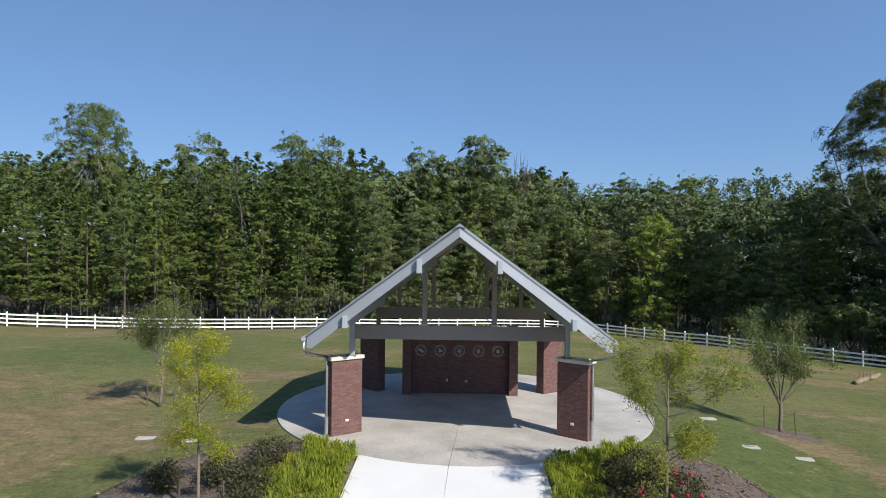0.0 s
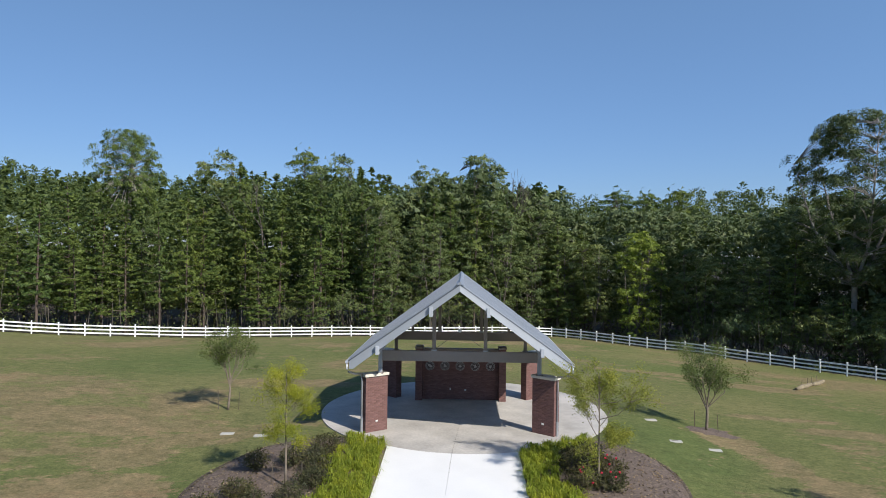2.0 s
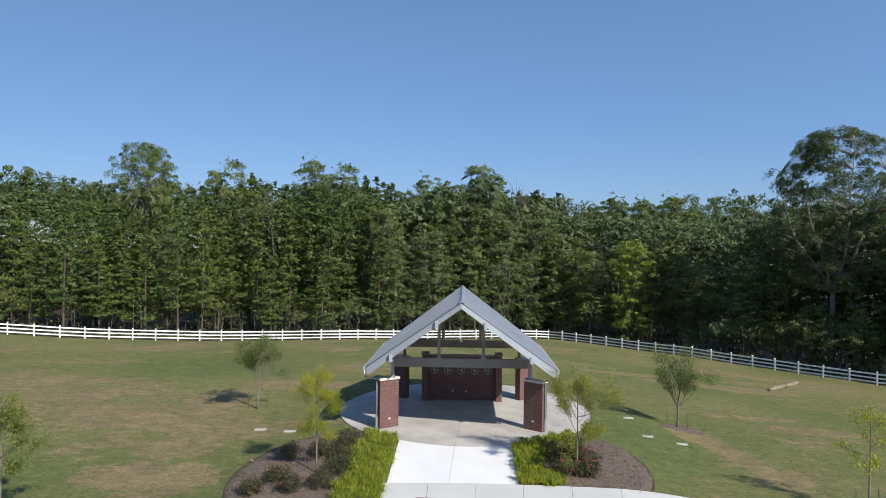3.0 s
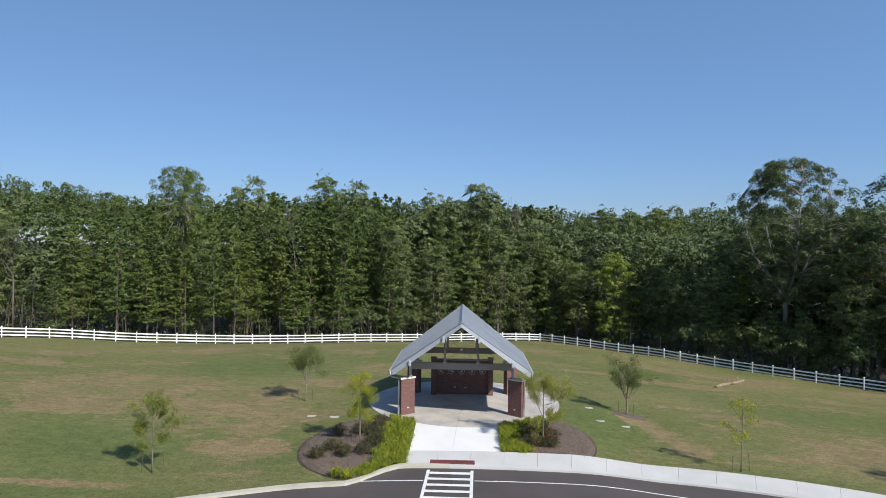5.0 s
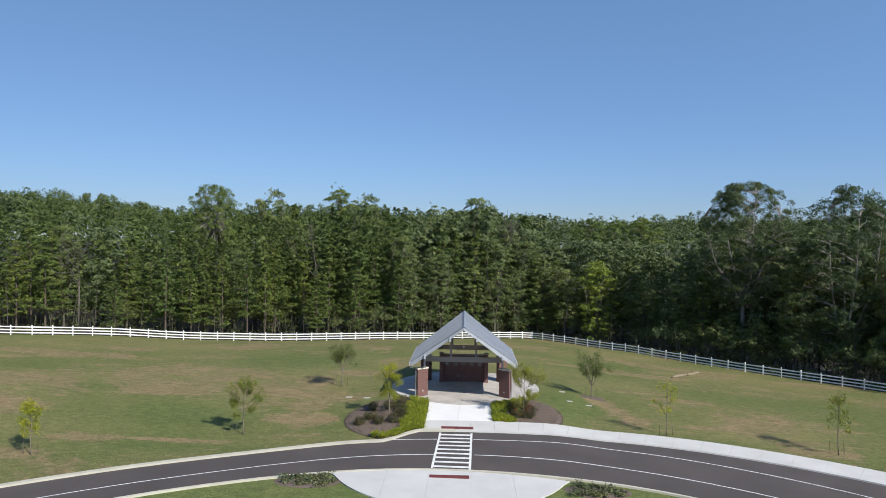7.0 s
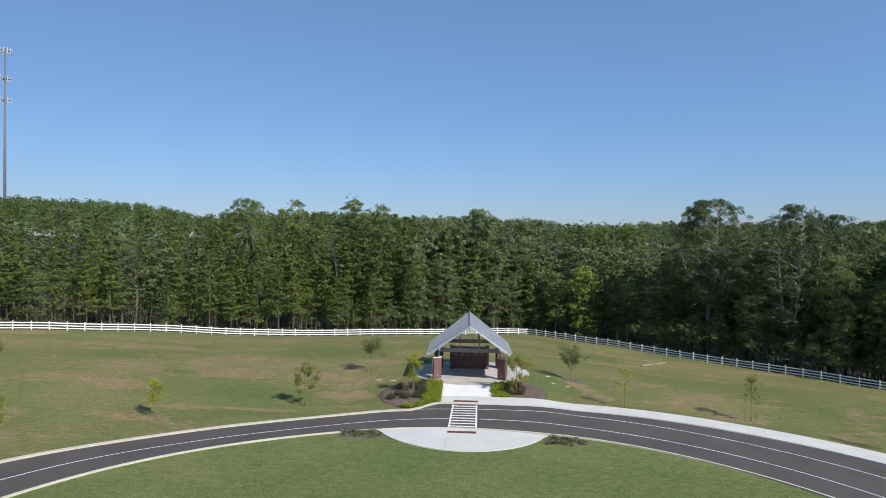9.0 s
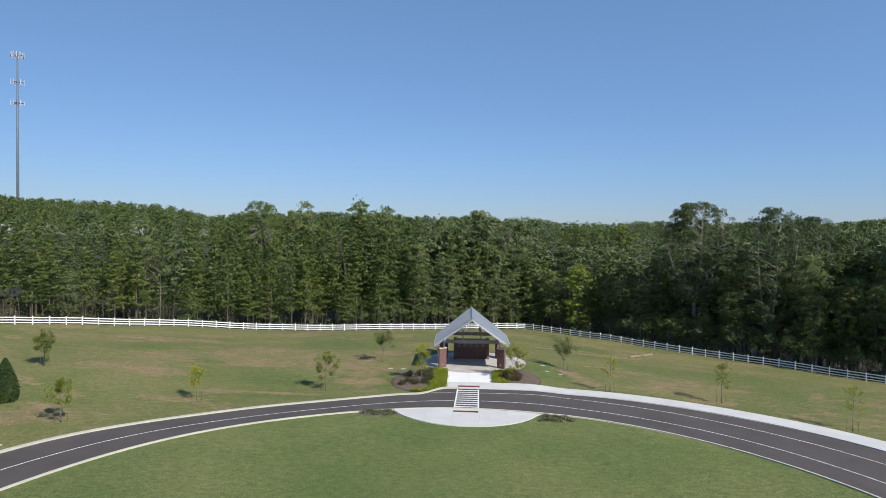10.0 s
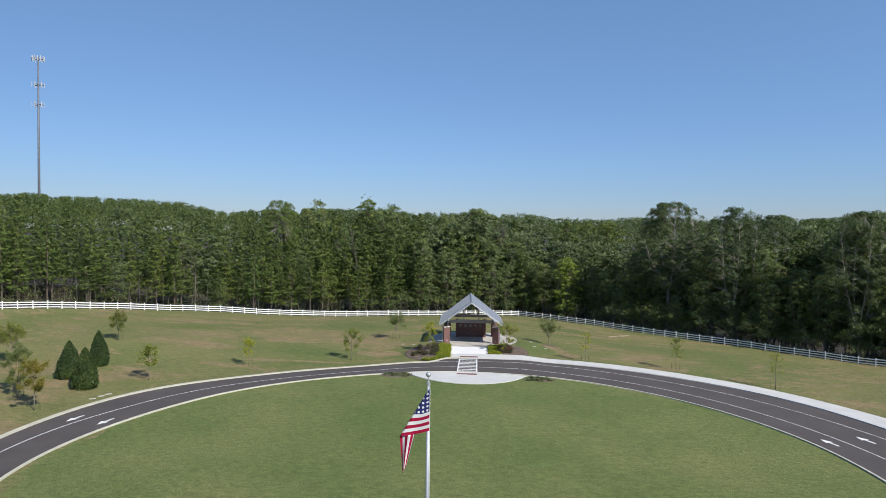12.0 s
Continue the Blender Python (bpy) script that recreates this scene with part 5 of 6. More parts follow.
bright = tree_thing("bright_tree", dome_meshes(333, 15.5, 0.10, 3.4, 120, 13500, 0.13, 0.8, 3, 0.12), M_PALE_BARK, L_BRIGHT, "sunlit bright green broadleaf tree at the wood's edge")
bright.matrix_basis = pose(23.6, 60.0, gz1(23.6, 60.0) - 0.05, 0, 0, 70)


# farther wood: crowns as two great masses, pine and broadleaf
def crown_points(me):
    v = np.empty(len(me.vertices) * 3, dtype=np.float32)
    me.vertices.foreach_get("co", v)
    return v.reshape(-1, 3)


def tops(me, H, share):
    """The leaves of a crown above a share of its height."""
    tri = crown_points(me).reshape(-1, 3, 3)
    return tri[tri[:, :, 2].mean(1) > share * H].reshape(-1, 3)


FAR_P = [crown_points(pine_meshes(400 + i, 17.0, 0.18, 3.1, 2000, 0.22, 0.2, 120)[1]) for i in range(4)]
FAR_O = [crown_points(dome_meshes(420 + i, 16.0, 0.14, 3.2, 60, 2000, 0.25, 1.0, inner=120)[1]) for i in range(4)]
TOP_P = [tops(pine_meshes(440 + i, 17.0, 0.2, 3.4, 3700, 0.18, 0.2, 80)[1], 17.0, 0.52) for i in range(4)]
TOP_O = [tops(dome_meshes(460 + i, 16.0, 0.2, 3.3, 80, 3300, 0.21, 0.95, inner=80)[1], 16.0, 0.52) for i in range(4)]


def far_wood():
    rng = np.random.default_rng(5)
    masses = {True: [], False: []}
    for off, step in ((12, 3.6), (16, 3.9), (20.5, 3.9), (25.5, 4.0), (31, 4.0), (38, 4.2), (46, 4.4), (55, 4.6)):
        for x, y in offset_line(off, step):
            x, y = x + rng.normal() * step * 0.33, y + rng.normal() * step * 0.33
            if y < -20 or beyond_fence(x, y) < off * 0.6 or math.hypot(x - 23.0, y - 57.0) < 5.0:
                continue
            if abs(x - V1[0]) > 0.85 * (y - V1[1]) or (x > 15 and 18 < off and rng.random() < 0.4):
                continue
            pine = bool(rng.random() < (0.93 if x < -12 else 0.5 if x < 15 else 0.3))
            top = top_limit(x, y) * (1 - (0.16 if off < 45 else 0.10) * rng.random() ** 1.5)
            src = ((FAR_P if pine else FAR_O) if off < 40 else (TOP_P if pine else TOP_O))[int(rng.integers(0, 4))]
            h = max(top - gz1(x, y), 7.0)
            k = h / (17.0 if pine else 16.0)
            f = max(k, 0.85) * rng.uniform(0.95, 1.25)
            q = rng.uniform(0, 6.283)
            co, si = math.cos(q) * f, math.sin(q) * f
            masses[pine].append(np.stack([src[:, 0] * co - src[:, 1] * si + x, src[:, 0] * si + src[:, 1] * co + y, src[:, 2] * k + gz1(x, y)], 1))
    # the canopy beyond, thinning out with the distance
    D = 135.0
    while D < 470:
        gap = 0.030 * D + 0.8
        for b in np.arange(-0.80, 0.80, gap / D):
            b += rng.normal() * 0.3 * gap / D
            d = D + rng.normal() * 0.3 * gap
            x, y = V1[0] + b * d, V1[1] + d
            if beyond_fence(x, y) < 50:
                continue
            pine = bool(rng.random() < (0.93 if x < -12 else 0.5 if x < 15 else 0.4))
            u = np.interp(b, [p for p, _ in SKY1], [q for _, q in SKY1])
            top = V1[2] + math.hypot(b, 1) * d * (u - 0.010 * rng.random() ** 1.6)
            R = gap * rng.uniform(0.45, 0.65)
            k, per = 26, 14 if D < 230 else 8
            t = rng.random(k) ** 0.8
            t[0] = 1.0
            a = rng.uniform(0, 6.28, k)
            rad = R * np.clip(1.03 - t, 0.02, 0.8) ** (0.8 if pine else 0.5) * rng.uniform(0.3, 1.15, k)
            c = np.stack([x + rad * np.cos(a), y + rad * np.sin(a), top - 9.0 * (1 - t)], 1)
            v, _ = tufted(rng, c, 0.14 * gap + 0.2, per, 0.08 + D / 800, 0.4, 0.7)
            masses[pine].append(v)
        D += gap
    return fast_mesh("far_pines", np.concatenate(masses[True]), 3), fast_mesh("far_broadleaves", np.concatenate(masses[False]), 3)


fp, fo = far_wood()
tagged(part("pine_wood", fp, L_FARPINE), "dense green pine wood reaching back to the horizon", "wood", kind="stuff")
tagged(part("broadleaf_wood", fo, L_FAROAK), "dense dark broadleaf wood behind the fence", "wood", kind="stuff")


# undergrowth under the wood's edge: thin stems, brush
def brush():
    rng = np.random.default_rng(8)
    wood, cen = [], []
    for off, step in ((2.6, 1.5), (4.5, 1.3), (7.5, 1.6), (11.5, 2.0)):
        for x, y in offset_line(off, step):
            x, y = x + rng.normal() * 0.8, y + rng.normal() * 0.6
            z = gz1(x, y)
            h = rng.uniform(2.0, 7.5) * (0.5 if off < 3 else 1)
            dx, dy = rng.normal(size=2) * 0.05 * h
            if off > 3:
                wood.append(tube([(x, y, z), (x + dx, y + dy, z + h * 0.6), (x + dx * 2.2, y + dy * 2.2, z + h)], [0.045, 0.03, 0.01], 4, cap=False))
            n = int(rng.integers(20, 130))
            hh = h if off > 3 else rng.uniform(0.5, 1.6)
            cen.append(np.array([x, y, z]) + np.stack([rng.normal(size=n) * 0.8, rng.normal(size=n) * 0.8, rng.uniform(0.05, 1.0, n) * hh], 1))
    c = np.concatenate(cen)
    v, k = leaves(rng, c, 0.13, 0.2)
    return mesh_from("stems", *join(wood)), fast_mesh("brush", v, k)


st, br = brush()
under_ = tagged(part("undergrowth", br, L_OAK), "leafy brush and thin stems below the wood", "undergrowth", kind="stuff")
part("stems", st, M_PALE_BARK, under_, "thin grey stems", kind="stuff")


# ---- young trees on the lawn ----
def young_meshes(seed, H, clear, R, count, size, vase, rise=0.55):
    """Slender young tree: a leader with fine side shoots, or a vase of rising shoots; small leaves along the twigs."""
    rng = np.random.default_rng(seed)
    wood, twigs = [], []
    r0 = 0.0085 * H + 0.006
    bend_ = rng.normal(size=2) * 0.03
    top = H * (clear + 0.08 if vase else 0.96)
    lead = [(bend_[0] * math.sin(3 * t), bend_[1] * math.sin(2.4 * t), top * t) for t in np.linspace(0, 1, 7)]
    wood.append(tube(lead, [r0 * (1.1 - (0.35 if vase else 0.85) * t) for t in np.linspace(0, 1, 7)], 8))

    def shoot(p, d, L, r, depth):
        e = p + d * L
        mid = p + d * L * 0.5 + rng.normal(size=3) * 0.05 * L
        wood.append(tube([tuple(p), tuple(mid), tuple(e)], [r, r * 0.75, r * 0.4], 5 if depth else 3, cap=False))
        if depth < 2:
            twigs.append((mid, e))
        if depth:
            for _ in range(4):
                q = rng.uniform(0.35, 1.0)
                v = d + rng.normal(size=3) * 0.5 + np.array([0, 0, 0.18])
                v /= np.linalg.norm(v)
                shoot(p + (e - p) * q, v, L * rng.uniform(0.35, 0.6), r * 0.5, depth - 1)
    if vase:
        for j in range(8):
            a = 6.283 * j / 8 + rng.normal() * 0.3
            tilt = rng.uniform(0.2, 0.62)
            v = np.array([math.cos(a) * tilt, math.sin(a) * tilt, 1.0])
            v /= np.linalg.norm(v)
            shoot(np.array([0, 0, H * (clear - rng.uniform(0, 0.08))]) + np.array([lead[-1][0], lead[-1][1], 0]), v, (H * (1 - clear)) * rng.uniform(0.5, 0.72), r0 * 0.45, 2)
    else:
        n = 17
        for j in range(n):
            t = (j + rng.uniform(0, 0.8)) / n
            a = j * 2.4 + rng.normal() * 0.4
            h = H * (clear + (0.94 - clear) * t)
            L = R * (0.62 + 0.75 * t if t < 0.35 else 1.02 - 0.75 * (t - 0.35) / 0.65) * rng.uniform(0.5, 1.35)
            v = np.array([math.cos(a), math.sin(a), rise + 0.9 * t + 0.25 * rng.normal()])
            v /= np.linalg.norm(v)
            shoot(np.array([0, 0, h]), v, L, 0.011 + 0.004 * L, 2 if t < 0.8 else 1)
    per = max(2, count // len(twigs))
    c = np.concatenate([a + (b - a) * rng.uniform(-0.1, 1.08, (per, 1)) for a, b in twigs])
    c = c + rng.normal(size=c.shape) * np.array([0.11, 0.11, 0.12])
    f = H / (c[:, 2].max() + 0.05)
    if vase:
        s = np.array([R / 1.25, R / 1.25, 1]) * f
        c = c * s
        wood = [([Vector((v[0] * s[0], v[1] * s[1], v[2] * s[2])) for v in vs], fs) for vs, fs in wood]
    lv, n = leaves(rng, c, size, 0.2, True)
    return mesh_from("trunk", *join(wood)), fast_mesh("crown", lv, n)


def sapling(x, y, height, leaf, seed, label, radius=1.1, clear=0.34, count=3000, size=0.05, vase=False, ring=0.0, rise=0.55):
    t = tree_thing("young_tree", young_meshes(seed, height, clear, radius, count, size, vase, rise), M_SAPBARK, leaf, label, group="young trees")
    z = gz1(x, y)
    t.matrix_basis = pose(x, y, z - 0.02, 0, 0, seed * 37 % 360)
    rr = random.Random(seed)
    for a in (rr.uniform(160, 200), rr.uniform(-20, 20)):
        sx, sy = x + 0.55 * math.cos(radians(a)), y + 0.55 * math.sin(radians(a))
        s = thing("stake", (sx, sy, gz1(sx, sy)), "dark thin stake beside a young tree", "stake", "tree stakes")
        part("rod", mesh_from("rod", *tube([(0, 0, -0.1), (rr.uniform(-0.08, 0.08), 0, rr.uniform(0.85, 1.0))], [0.02, 0.016], 6)), M_STAKE, s)
    if ring:
        rng = np.random.default_rng(seed)
        rim = []
        for k in range(26):
            q = 6.283 * k / 26
            r = ring * (1 + 0.22 * math.sin(3 * q + seed) + 0.12 * rng.normal())
            px, py = x + 0.25 + 1.2 * r * math.cos(q), y - 0.1 + r * math.sin(q)
            rim.append((px, py, gz1(px, py) - 0.03))
        vs = rim + [(x + (p[0] - x) * 0.75, y + (p[1] - y) * 0.75, p[2] + 0.055) for p in rim] + [(x, y, z + 0.05)]
        fs = [(k, (k + 1) % 26, 26 + (k + 1) % 26, 26 + k) for k in range(26)] + [(26 + k, 26 + (k + 1) % 26, 52) for k in range(26)]
        tagged(part("mulch_ring", mesh_from("mulch_ring", vs, fs), M_MULCH, smooth=True), "patch of brown mulch round a young tree", "mulch", kind="structure")
    return t


GREEN = "young tree with thin light green foliage, staked"
LIMEY = "young tree with very sparse yellow-green leaves"
VASE = "young vase-shaped tree with grey-green leaves"
sapling(-5.9, -4.85, 4.4, L_LIME, 1, "young tree with feathery yellow-green leaves in the bed", 1.15, 0.30, 14000, 0.025, rise=0.45)
sapling(4.95, -4.0, 4.15, L_SAP, 2, "young tree with airy green leaves in the bed", 1.55, 0.28, 21000, 0.028, rise=0.12)
sapling(-11.85, 5.7, 4.8, L_VASE, 3, "young upswept tree with thin grey-green foliage, staked", 1.5, 0.32, 13000, 0.034, True)
sapling(12.25, 5.5, 5.0, L_VASE, 4, VASE, 2.0, 0.30, 14000, 0.035, True, 0.95)
sapling(-16.4, -8.8, 4.3, L_SAP, 5, GREEN, 1.3, 0.28, 8500, 0.040, rise=0.3)
sapling(15.85, -5.8, 4.3, L_LIME, 6, LIMEY, 0.9, 0.34, 1300, 0.05)
sapling(-28.4, -15.0, 3.6, L_LIME, 7, "young tree with sparse yellow-green leaves", 0.85, 0.36, 2200, 0.055)
sapling(27.6, -8.2, 4.6, L_SAP, 8, GREEN, 1.15, 0.34, 2600, 0.052)
sapling(36.8, -16.6, 4.7, L_LIME, 9, LIMEY, 1.0, 0.34, 1300, 0.05)
sapling(-36.6, -24.4, 4.0, L_SAP, 10, GREEN, 1.0, 0.32, 4200, 0.058)
sapling(-48.9, -8.4, 4.5, L_VASE, 11, VASE, 1.35, 0.36, 6500, 0.06, True)
sapling(-53.6, -22.8, 5.4, L_SAP, 12, "young tree with darker reddish-green leaves", 1.5, 0.36, 7000, 0.065, True)
sapling(-45.6, -33.0, 5.4, L_VASE, 13, "young tree with dense mid-green leaves, staked", 1.3, 0.2, 8500, 0.06)
sapling(-41.4, -36.7, 4.6, L_GOLD, 14, "young tree with golden yellow leaves", 1.35, 0.28, 6500, 0.062)


# dense clipped evergreens
def evergreen(x, y, h, r, seed):
    rng = np.random.default_rng(seed)
    t = thing("evergreen_shrub", (x, y, gz1(x, y) - 0.03), "dense dark green cone-shaped holly", "shrub", "hollies")
    n = 7000
    u = rng.random(n) ** 0.8
    a = rng.uniform(0, 6.283, n)
    lump = 1 + 0.07 * np.sin(3 * a + 7 * u + seed) + 0.05 * np.sin(7 * a - 11 * u)
    prof = r * np.clip(1 - u ** 1.7, 0, 1) ** 0.8 * np.clip(0.82 + 1.6 * u, 0, 1) * lump * rng.uniform(0.88, 1.06, n)
    c = np.stack([prof * np.cos(a), prof * np.sin(a), u * h], 1)
    v, k = leaves(rng, c, 0.10, 0.1, True)
    part("crown", fast_mesh("crown", v, k), L_HOLLY, t)
    bm = bmesh.new()
    bmesh.ops.create_icosphere(bm, subdivisions=3, radius=1)
    for q in bm.verts:
        uu = min(1.0, max(0.0, (q.co.z + 1) / 2))
        ang = math.atan2(q.co.y, q.co.x)
        rad = 0.88 * r * max(0.0, 1 - uu ** 1.7) ** 0.8 * min(1.0, 0.82 + 1.6 * uu) * (1 if abs(q.co.z) < 0.999 else 0)
        q.co = Vector((rad * math.cos(ang), rad * math.sin(ang), uu * h * 0.97))
        w = 1 + 0.08 * noise.noise(q.co * 1.7)
        q.co.x *= w
        q.co.y *= w
    part("inner_foliage", bm, L_HOLLY, t, smooth=True)
    part("trunk", mesh_from("trunk", *tube([(0, 0, -0.05), (0, 0, h * 0.6)], [0.07, 0.04], 7)), M_BARK, t)


evergreen(-45.0, -25.6, 4.1, 1.28, 1)
evergreen(-41.2, -28.9, 4.3, 1.28, 2)
evergreen(-44.9, -20.0, 4.1, 1.12, 3)


# ---- planted beds ----
def bed_inside(side):
    def f(x, y):
        if math.hypot(x - PAD_C[0], y - PAD_C[1]) < PAD_R + 0.03:
            return False
        r = math.hypot(x - RC[0], y - RC[1])
        if side < 0:
            a = math.degrees(math.atan2(y - RC[1], x - RC[0]))
            return x < -2.93 and r > ro(a) + 0.44 and math.hypot(x + 4.1, y + 4.7) < 5.3
        return x > 2.45 and r > 41.85 and math.hypot(x - 3.4, y + 3.3) < 4.75
    return f


def bed_mesh(inside, cx, cy, rings=16, rays=120):
    vs = [(cx, cy, gz1(cx, cy) + 0.09)]
    for k in range(rays):
        q = 6.2832 * k / rays
        lim = 0.1
        while lim < 9 and inside(cx + lim * math.cos(q), cy + lim * math.sin(q)):
            lim += 0.03
        for i in range(1, rings + 1):
            t = i / rings
            x, y = cx + lim * t * math.cos(q), cy + lim * t * math.sin(q)
            vs.append((x, y, gz1(x, y) + (0.09 + 0.04 * noise.noise(Vector((x * 2.2, y * 2.2, 0))) if i < rings else -0.03)))
    fs = []
    for k in range(rays):
        n = (k + 1) % rays
        fs.append((0, 1 + k * rings, 1 + n * rings))
        for i in range(rings - 1):
            fs.append((1 + k * rings + i, 1 + k * rings + i + 1, 1 + n * rings + i + 1, 1 + n * rings + i))
    return mesh_from("bed", vs, fs)


def blades(rng, spots, h, w):
    """Arching strap leaves: three quads each."""
    vs = []
    for x, y, z in spots:
        a = rng.uniform(0, 6.283)
        L = h * rng.uniform(0.7, 1.25)
        out = L * rng.uniform(0.35, 0.95)
        d = np.array([math.cos(a), math.sin(a), 0])
        s = np.array([-math.sin(a), math.cos(a), 0]) * w
        p0 = np.array([x, y, z])
        p1 = p0 + d * out * 0.4 + np.array([0, 0, L * 0.72])
        p2 = p0 + d * out + np.array([0, 0, L * (0.78 - 0.35 * out / L)])
        vs += [p0 - s, p0 + s, p1 + s, p1 - s, p1 - s, p1 + s, p2 + s * 0.25, p2 - s * 0.25]
    return fast_mesh("blades", np.array(vs), 4)


def clump(x, y, seed, proto=[]):
    """One tuft of liriope."""
    rng = np.random.default_rng(seed)
    if len(proto) < 6:
        spots = [(rng.normal() * 0.05, rng.normal() * 0.05, 0) for _ in range(46)]
        me = blades(rng, spots, 0.42, 0.011)
        me.materials.append(L_LIRIOPE)
        proto.append(me)
    t = new("liriope_tuft", proto[int(rng.integers(0, len(proto)))])
    t.matrix_basis = pose(x, y, gz1(x, y) + 0.03, 0, 0, rng.uniform(0, 360)) @ Matrix.Diagonal((1, 1, rng.uniform(0.8, 1.25), 1))
    return tagged(t, "yellow-green strap-leaved liriope tuft in the border", "grass tuft", "liriope border")


def shrub(x, y, h, r, seed, flowers=0):
    rng = np.random.default_rng(seed)
    t = thing("rose_shrub", (x, y, gz1(x, y) + 0.04), "low dark reddish-green rose shrub in mulch", "shrub", "rose shrubs")
    wood = []
    for _ in range(14):
        a = rng.uniform(0, 6.283)
        l = rng.uniform(0.4, 0.95)
        wood.append(tube([(0, 0, 0), (math.cos(a) * r * l * 0.6, math.sin(a) * r * l * 0.6, h * 0.55), (math.cos(a) * r * l, math.sin(a) * r * l, h * rng.uniform(0.6, 1.0))], [0.014, 0.010, 0.005], 4, cap=False))
    part("cane", mesh_from("cane", *join(wood)), M_BARK, t)
    n = int(2600 * r)
    k = rng.normal(size=(n, 3))
    k /= np.linalg.norm(k, axis=1, keepdims=True)
    k *= rng.uniform(0.5, 1.0, (n, 1)) * (1 + 0.25 * np.sin(k[:, :1] * 5 + seed) * np.cos(k[:, 1:2] * 6))
    c = k * np.array([r, r, h * 0.52]) + np.array([0, 0, h * 0.52])
    v, q = leaves(rng, c, 0.038, 0.1, True)
    part("foliage", fast_mesh("foliage", v, q), L_SHRUB, t)
    for _ in range(flowers):
        a, e = rng.uniform(0, 6.283), rng.uniform(0.3, 1.0)
        bm = bmesh.new()
        bmesh.ops.create_icosphere(bm, subdivisions=1, radius=0.045)
        for w in bm.verts:
            w.co *= 1 + 0.3 * rng.normal() * 0.5
            w.co += Vector((math.cos(a) * r * e, math.sin(a) * r * e, h * (0.62 + 0.42 * math.sqrt(max(0, 1 - e * e)))))
        part("bloom", bm, M_BLOOM, t, "red bloom")


for side, cx, cy in ((-1, -5.0, -4.6), (1, 4.6, -2.6)):
    inside = bed_inside(side)
    bed = part("planting_bed", bed_mesh(inside, cx, cy), M_MULCH, smooth=True)
    tagged(bed, "brown mulched planting bed beside the walk", "planting bed", kind="structure")
    fx, fy, fr = (-4.1, -4.7, 5.3) if side < 0 else (3.4, -3.3, 4.75)
    edge = [(fx + fr * math.cos(q), fy + fr * math.sin(q), q) for q in np.linspace(0, 6.2832, 240)]
    edge = [(x, y, q) for x, y, q in edge if inside(fx + (fr - 0.1) * math.cos(q), fy + (fr - 0.1) * math.sin(q))]
    vs, fs = [], []
    for x, y, q in edge:
        for d, z in ((-0.03, 0.012), (0.05, 0.016), (0.085 + 0.02 * math.sin(9 * q), 0.012)):
            px, py = x + d * math.cos(q), y + d * math.sin(q)
            vs.append((px, py, gz1(px, py) + z))
    for k in range(len(edge) - 1):
        if abs(edge[k + 1][2] - edge[k][2]) < 0.05:
            fs += [(k * 3 + i, k * 3 + i + 1, k * 3 + i + 4, k * 3 + i + 3) for i in (0, 1)]
    part("cut_edge", mesh_from("cut_edge", vs, fs), M_SOIL, bed, "dark spade-cut soil edge", smooth=True)
    rng = np.random.default_rng(20 + side)
    chips = rng.uniform((cx - 5.5, cy - 5.5), (cx + 5.5, cy + 5.5), (9000, 2))
    chips = np.array([(x, y, gz1(x, y) + 0.10 + 0.02 * rng.random()) for x, y in chips if inside(x, y)])
    cv, cn = leaves(rng, chips, 0.045, 0.75, True)
    part("mulch_chips", fast_mesh("mulch_chips", cv, cn), M_CHIPS, bed, "loose bark chips", kind="stuff")
    seed = 1000 if side < 0 else 5000
    placed = 0
    for gx_ in np.arange(-10, 9, 0.30):
        for gy_ in np.arange(-12, 3, 0.30):
            x, y = gx_ + rng.normal() * 0.07, gy_ + rng.normal() * 0.07
            if not inside(x, y):
                continue
            r = math.hypot(x - RC[0], y - RC[1])
            a = math.degrees(math.atan2(y - RC[1], x - RC[0]))
            if side < 0:
                ok = x > -4.75 - 0.25 * math.sin(y * 1.7) or r < ro(a) + 0.44 + 1.25
                ok = ok and x > -8.0
            else:
                ok = x < 4.0 + 0.2 * math.sin(y * 1.9) and not (x > 3.6 and y < -2.6 and y > -4.4)
                ok = ok or (math.hypot(x - PAD_C[0], y - PAD_C[1]) < PAD_R + 0.75 and x < 5.4)
            if ok:
                clump(x, y, seed + placed)
                placed += 1
    spots = ((-5.3, -2.6), (-5.1, -3.6), (-6.1, -3.0), (-5.0, -4.7), (-6.5, -6.6), (-5.4, -6.2), (-7.3, -5.6), (-5.2, -1.5), (-7.4, -3.4), (-8.0, -6.8)) if side < 0 else ((4.3, -2.1), (5.1, -2.6), (4.2, -3.2), (4.5, -4.3), (5.4, -4.5), (5.5, -3.5), (5.1, -1.6))
    for i, (x, y) in enumerate(spots):
        if inside(x, y):
            shrub(x, y, 0.62 + 0.09 * (i % 3), 0.50 + 0.06 * (i % 4), 60 + i + 20 * side, flowers=(4 if i in (3, 4, 5) else 0) if side > 0 else int(i == 4))


